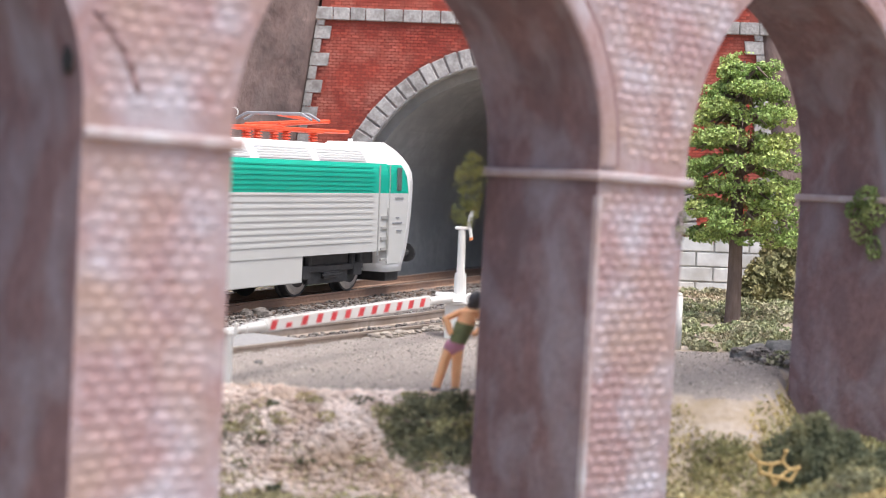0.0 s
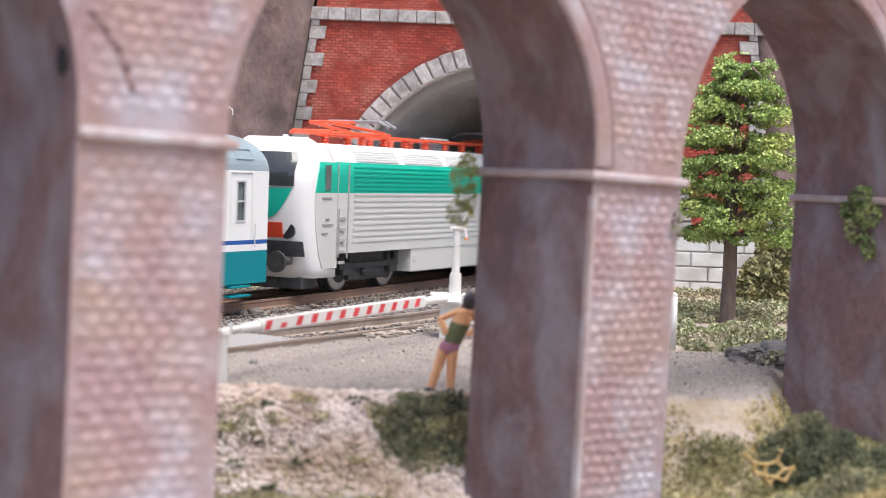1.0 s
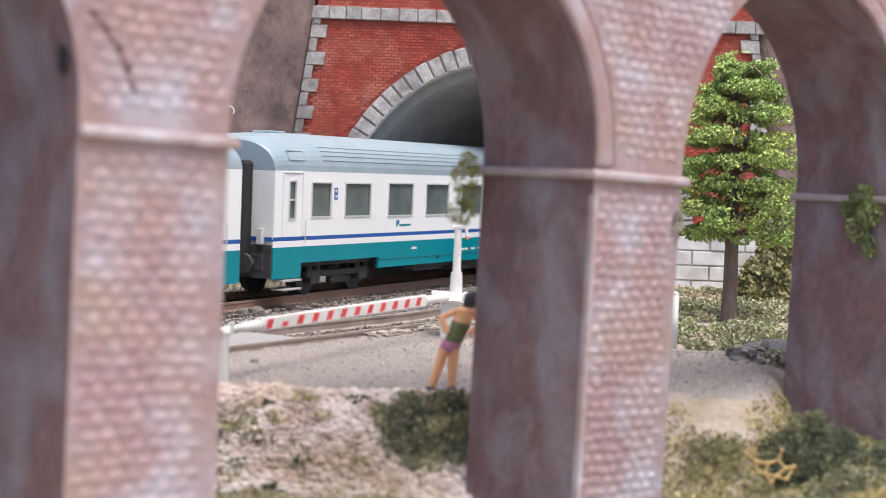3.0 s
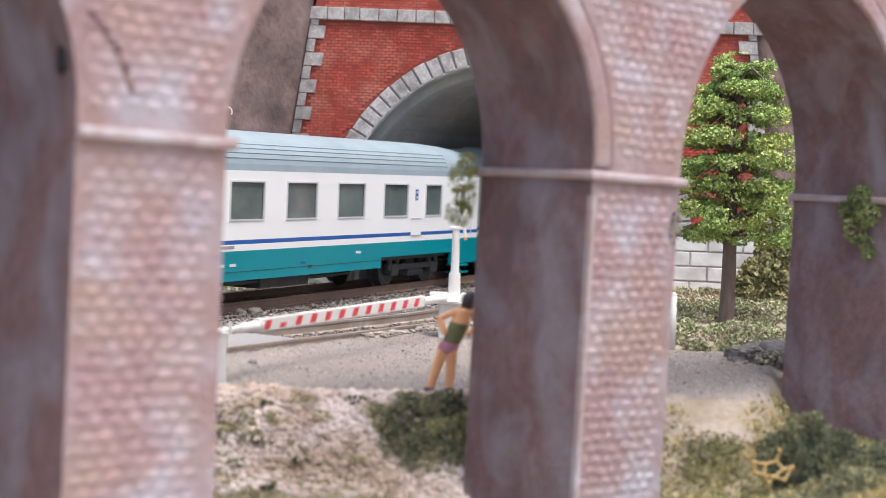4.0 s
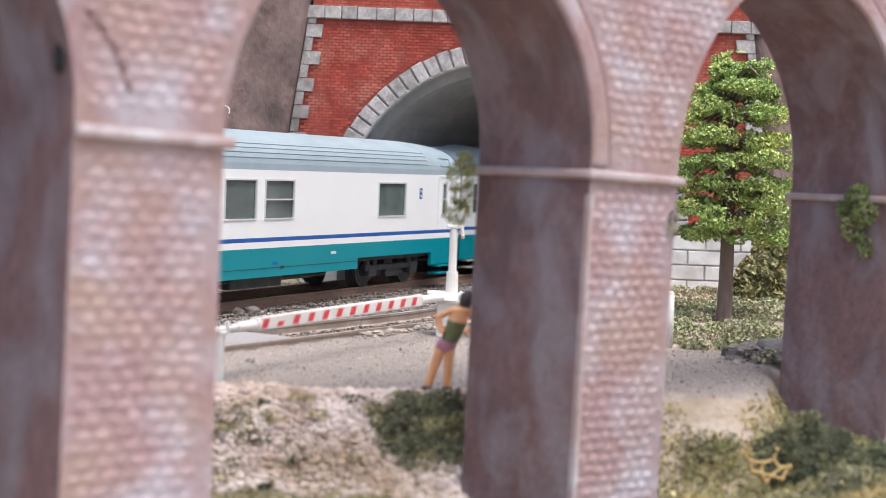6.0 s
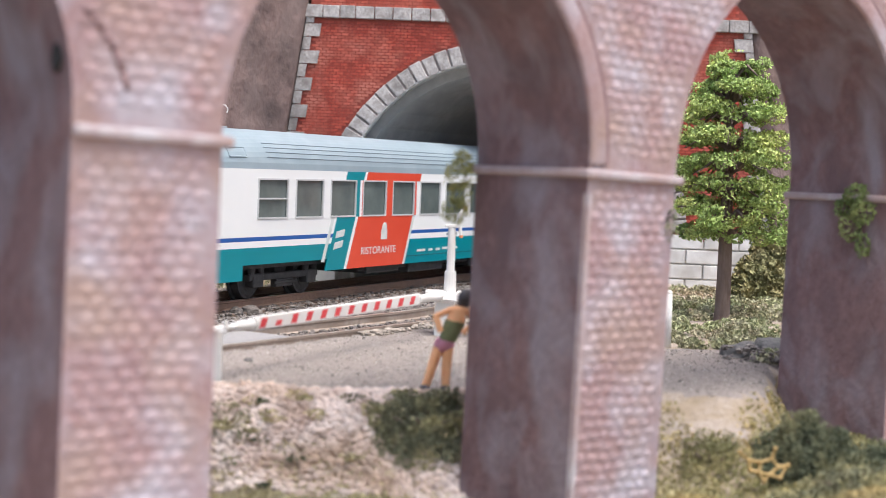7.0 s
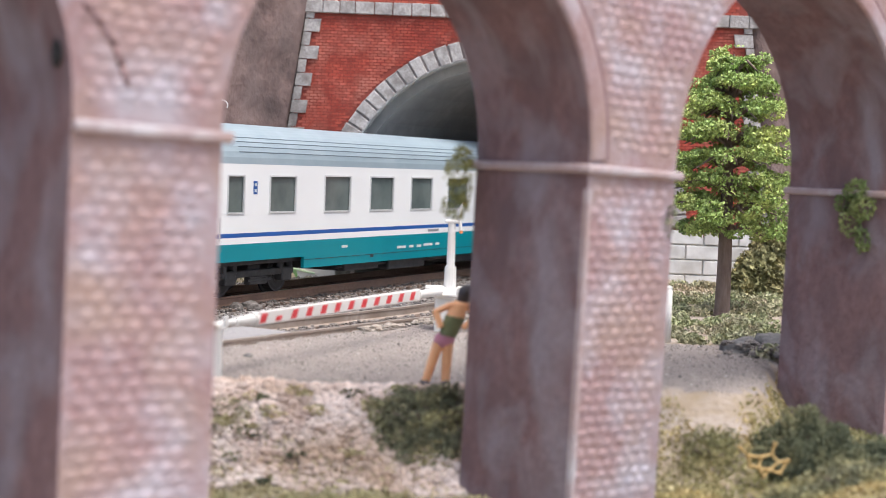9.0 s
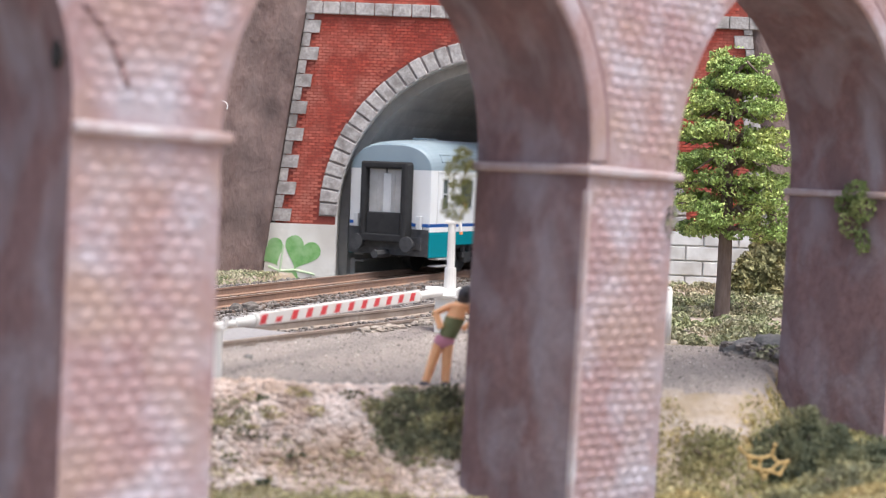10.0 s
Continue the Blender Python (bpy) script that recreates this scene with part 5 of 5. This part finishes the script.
def bush(name, x, y, rx, ry, h, n, material, label, seed, size=(.4, .9), sink=1.0):
    rng = np.random.default_rng(seed)
    v = thing(name, at_mm(x, y, ground_z(x, y)), label, "bush", "low bushes")
    for i in range(7):
        a = i * .9
        bm = fresh()
        rod(bm, (0, 0, -sink), (rx * .6 * math.cos(a), ry * .6 * math.sin(a), h * rng.uniform(.3, .7)), .35, .12, seg=5)
        part("twig", bm, "bark", v)
    places = []
    count = max(10, int(rx * ry / (.8 if h > 3 else .45)))
    for i in range(count):
        a, r = rng.uniform(0, 6.28), math.sqrt(rng.uniform(0, 1))
        px, py = rx * r * math.cos(a), ry * r * math.sin(a)
        top = h * (1 - .75 * r * r) * rng.uniform(.55, 1.1)
        g = ground_z(x + px, y + py) - ground_z(x, y)
        for z in np.arange(.3, max(1.0, top), 1.7):
            places.append(clump(rng, n, (px, py, g + z), 1.9, .7))
    places = np.concatenate(places)
    leaf_mesh("foliage", places, rng.uniform(*size, len(places)), material, v, seed=seed, up=0)
    return v


def planting():
    bush("bush", -1.6, 252.8, 9.8, 5.8, 2.4, 110, "leaf_mat", "mottled dark green crumbly bush on the gravel bank", 21, (.3, .72))
    bush("bush", -35, 252.5, 5.0, 2.6, 1.3, 50, "leaf_mat", "small dark green bush on the gravel bank", 22, (.25, .6))
    bush("bush", 63.6, 255.5, 9.2, 6.0, 11.0, 190, "leaf_dark", "dark green bush at the foot of a pier", 23, (.22, .52))
    bush("bush", 77, 258, 9, 7, 4.5, 110, "leaf_dark", "olive bush at the foot of a pier", 24, (.25, .6))
    bush("bush", 108, 492, 13, 9, 21, 26, "leaf_olive", "tall olive bush against the rock face", 25, (1.0, 2.0))
    bush("bush", 101, 474, 12, 8, 13, 26, "leaf_olive", "olive bush beside the block wall", 26, (1.0, 2.0))
    bush("bush", 47, 256, 5, 4, 2.0, 60, "leaf_olive", "small yellowish bush on the bank", 27, (.25, .6))
    bush("bush", 68, 243, 10, 5, 3.4, 100, "leaf_mat", "flat dark green bush on the bank", 28, (.25, .6))
    bush("bush", 56, 241, 8, 4, 2.4, 60, "leaf_mat", "flat olive bush on the bank", 29, (.25, .6))
    # low greens beyond the road
    rng = np.random.default_rng(31)
    places, sizes = [], []
    while len(places) < 420:
        x, y = rng.uniform(44, 125), rng.uniform(318, 512)
        if not is_green(x, y) or math.hypot(x - 76.7, y - 410) < 3:
            continue
        if noise.noise(Vector((x * .06, y * .05, 2))) < -.2 or (y > 470 and rng.random() < .55):
            continue
        places.append((x, y, ground_z(x, y) + rng.uniform(.2, 1.4)))
    q = np.concatenate([clump(rng, 120, p, rng.uniform(2.2, 3.8), .5) for p in places])
    tagged(leaf_mesh("ground_cover", q, rng.uniform(.55, 1.2, len(q)), "greens", seed=8, up=.6), "pale green leafy ground cover around the tree", "ground cover", kind="stuff")
    # dry turf on the bank and at the front
    p = []
    while len(p) < 115000:
        x, y = rng.uniform(-70, 110), rng.uniform(196, 318)
        e = edge_y(x)
        if y > e - 3 or abs(x - (y - 205) * .1) > 95:
            continue
        w = noise.noise(Vector((x * .07, y * .09, 4)))
        front = smooth(e - 8, e - 13, y)
        if x > 32:
            front = max(1.2 * smooth(e - 6, e - 17, y + 7 * wob(x, y, 9, 3.3)), .3 * smooth(.05, .3, wob(x, y, 11, 6.6)))
        if rng.random() > front * (.95 + 1.2 * w if x < 32 else 1.3 + .8 * w):
            continue
        p.append((x, y, ground_z(x, y) + rng.uniform(.1, .7)))
    p = np.array(p)
    for side, material, label in ((p[:, 0] < 30, "turf_pale", "pale straw-coloured turf fibres below the rubble"), (p[:, 0] >= 30, "grass", "olive and ochre turf fibres on the bank")):
        g = p[side]
        tagged(leaf_mesh("turf", g, rng.uniform(.3, .8, len(g)), material, seed=9, up=.9, long=1.1), label, "grass", kind="stuff")
    # crumbs of green and ochre scatter among the rubble
    for name, material, label, n in (("scatter_ochre", "turf_pale", "ochre scatter tufts among the stones", 48), ("scatter_dark", "leaf_dark", "dark scatter tufts among the stones", 14)):
        q = []
        for _ in range(n):
            x, y = rng.uniform(-52, 40), rng.uniform(240, 260) if rng.random() < .5 else rng.uniform(250, 257)
            q.append(clump(rng, 90, (x, y, ground_z(x, y) + .5), rng.uniform(1.2, 2.6), .35))
        q = np.concatenate(q)
        tagged(leaf_mesh(name, q, rng.uniform(.35, .8, len(q)), material, seed=n, up=.3), label, "scatter", kind="stuff")
    p = []
    for _ in range(20000):
        x, y, _ = line(rng.uniform(-175, -45), rng.uniform(-74, -30))
        if y < 512:
            p.append((x, y, max(ground_z(x, y), .6) + rng.uniform(.0, 1.0)))
    tagged(leaf_mesh("grass", p, rng.uniform(.5, 1.1, len(p)), "greens", seed=10, up=1.0), "green grass strip along the rock foot", "grass", kind="stuff")


def moss_on_viaduct():
    rng = np.random.default_rng(41)

    def tuft(name, m, label, blobs, material, size):
        v = thing(name, m, label, "moss")
        q = np.concatenate([clump(rng, n, c, r, s) for c, r, s, n in blobs])
        leaf_mesh("fronds", q, rng.uniform(*size, len(q)), material, v, seed=len(q), up=-.3)
    base = the_viaduct.matrix_basis
    # on the far corner of the middle pier, on the next pier's flank, and beside an impost
    tuft("hanging_moss", base @ at_mm(BAY - 2.2, DEPTH - .6, -2), "yellow-green moss tuft hanging from a pier corner", [((-.1, 1, 3.0), 1.8, 1.2, 190), ((-.6, 1, .6), 2.6, 1.3, 270), ((-.1, 1, -2.6), 1.9, 1.4, 190), ((-1.0, 1.2, -5.0), 2.4, .9, 160), ((-2.4, 1, 1.4), 1.5, 1.0, 60), ((-2.6, 1, -5.4), 1.4, .8, 50)], "moss", (.3, .65))
    tuft("hanging_moss", base @ at_mm(2 * BAY - .5, 8.5, -1), "green moss tuft growing on the flank of a pier", [((0, 0, 1.5), 2.6, .9, 420), ((-.2, -1.6, -1.5), 2.6, 1.1, 420), ((0, 1.0, -4.5), 2.3, 1.3, 300), ((0, -2, -8), 1.6, 1.6, 180), ((0, 3, -1), 1.8, 1, 200)], "moss_green", (.35, .8))
    tuft("hanging_moss", base @ at_mm(BAY + PIER - .6, -.2, -7), "thin dark moss on the edge of a pier", [((0, 0, 0), 1.2, 2.0, 60)], "leaf_dark", (.4, .9))
    # no real recess: a flattened black ball paints the shade inside the hole
    bm = fresh()
    ball(bm, (0, 0, 0), 1.25, (.35, 1, 1.5))
    part("chip_hole", bm, "rubber", the_viaduct, "chip hole in the pier flank, its inner shade as a black blob", smooth=True, at=at_mm(-.35, 2.7, 8.0))


# ------------------------------------------------------------ loose stones
def scatter():
    rng = np.random.default_rng(51)
    p, s = [], []
    while len(p) < 11000:
        x, y = rng.uniform(-75, 64), rng.uniform(234, 284)
        e = edge_y(x)
        if y > e + 2 or y < e - 17 or ((x + 1.6) / 9.8) ** 2 + ((y - 252.8) / 5.8) ** 2 < .7:
            continue
        if rng.random() < smooth(10, 34, x):
            continue
        r = rng.uniform(.38, .8) if rng.random() < .94 else rng.uniform(.8, 1.25)
        p.append((x, y, ground_z(x, y) + r * .25))
        s.append(r)
    rocks("rubble", p, s, "rubble", "pale crumbled stones on the bank below the road", "rubble", .75, 6)
    p, s = [], []
    while len(p) < 9500:
        x, y = rng.uniform(-70, 95), rng.uniform(250, 372)
        so, off = along(x, y)
        if y < edge_y(x) - 2 or off < spacing(so) + 11 or is_green(x, y):
            continue
        r = rng.uniform(.08, .2) if rng.random() < .985 else rng.uniform(.2, .45)
        p.append((x, y, ground_z(x, y) + r * .3))
        s.append(r)
    M["grit"] = mat("road_grit", (.22, .19, .17), (.50, .45, .41), .8, .95, .1, island=.5)
    rocks("grit", p, s, "grit", "fine grey grit lying on the road", "gravel", .7, 7)
    # stones kicked up beside the near rail
    p, s = [], []
    for _ in range(520):
        so = rng.uniform(-235, -120)
        x, y, h = line(so, spacing(so) + rng.uniform(10.0, 16.5))
        r = rng.uniform(.4, 1.3)
        p.append((x, y, ground_z(x, y) + r * .3))
        s.append(r)
    rocks("rail_side_stones", p, s, "crust", "broken grey-brown stones beside the near rail", "rubble", .45, 8)


def boulder(x, y, z, sx, sy, sz, material, label, seed):
    bm = fresh()
    bmesh.ops.create_icosphere(bm, subdivisions=4, radius=1)
    for q in bm.verts:
        k = 1 + .22 * noise.noise(q.co * 1.7 + Vector((seed, 0, 0))) + .1 * noise.noise(q.co * 5 + Vector((0, seed, 0)))
        q.co = Vector((q.co.x * sx, q.co.y * sy, q.co.z * sz)) * k
    return tagged(part("boulder", bm, material, at=at_mm(x, y, z), smooth=True), label, "rock")


def stones_and_bits():
    boulder(68.5, 333, ROAD_Z, 6.5, 5.5, 2.9, "rock", "dark grey weathered rock beside the road", 1.0)
    boulder(74.5, 332, ROAD_Z + .4, 6.5, 6, 4.0, "rock", "crumbly grey rock heap beside the road", 2.0)
    x, y, h = line(-190, 15)
    boulder(x, y, 2.9, 2.6, 1.9, 1.5, "ballast", "small grey stone lump between the tracks", 3.0)
    x, y, h = line(-195, 14)
    boulder(x, y, 2.9, 1.7, 1.4, 1.3, "ballast", "small dark stone lump between the tracks", 4.0)
    boulder(-35.8, 290, ground_z(-35.8, 290) + .2, .8, .6, .5, "rock", "dark pebble lying on the gravel road", 5.0)
    rng = np.random.default_rng(61)
    p = [(rng.normal(73, 4.0), rng.normal(327, 4), ROAD_Z + rng.uniform(0, 2.5)) for _ in range(380)]
    rocks("rubble", p, rng.uniform(.3, 1.1, 380), "ballast", "grey rubble around the rock heap", "rubble", .7, 9)
    # straw-coloured foam scrap with holes
    v = thing("foam_scrap", at_mm(54.2, 247.0, -4.2), "straw-yellow torn foam scrap with holes lying on the bank", "foam scrap")
    bm = fresh()
    knots = [(-5.2, -1, 2.6), (-3.2, 0, .8), (-.6, 0, .5), (1.6, .3, 1.2), (2.2, 0, 3.4), (3.2, .3, -.4), (1.2, 0, -2.0), (-1.0, -.3, -1.6), (5.0, .4, 0), (-2.8, -.3, -1.2), (.2, -.2, -3.4), (3.4, 0, -2.6)]
    for a, b in ((0, 1), (1, 2), (2, 3), (3, 4), (3, 5), (5, 6), (6, 7), (7, 2), (5, 8), (1, 9), (9, 7), (7, 10), (6, 11), (11, 8), (10, 6)):
        rod(bm, [.8 * c for c in knots[a]], [.8 * c for c in knots[b]], .34, .25, seg=7)
    for k in knots:
        ball(bm, [.8 * c for c in k], .42, sub=2)
    web = part("webbing", bm, "foam", v, smooth=True)
    fuse = web.modifiers.new("fuse", "REMESH")
    fuse.mode, fuse.voxel_size = "VOXEL", .13 * MM
    me = bpy.data.meshes.new_from_object(web.evaluated_get(bpy.context.evaluated_depsgraph_get()))
    web.modifiers.clear()
    me.materials.clear()
    me.materials.append(M["foam"])
    web.data = me
    # wire loop on the rock face
    bm = fresh()
    pts = [(1.6 * math.cos(a), 0, 1.6 * math.sin(a)) for a in np.linspace(-.6, math.pi + .2, 14)]
    for a, b in zip(pts, pts[1:]):
        rod(bm, a, b, .22, seg=6)
    rod(bm, pts[-1], (-1.9, 6, -.6), .22, seg=6)
    tagged(part("wire_loop", bm, "white", at=at_mm(-71.6, 492.5, 58.5)), "small bent pale wire loop on the rock face", "wire")


barrier()
figure()
tree()
planting()
moss_on_viaduct()
scatter()
stones_and_bits()

viaduct_stones(the_viaduct)
motions()
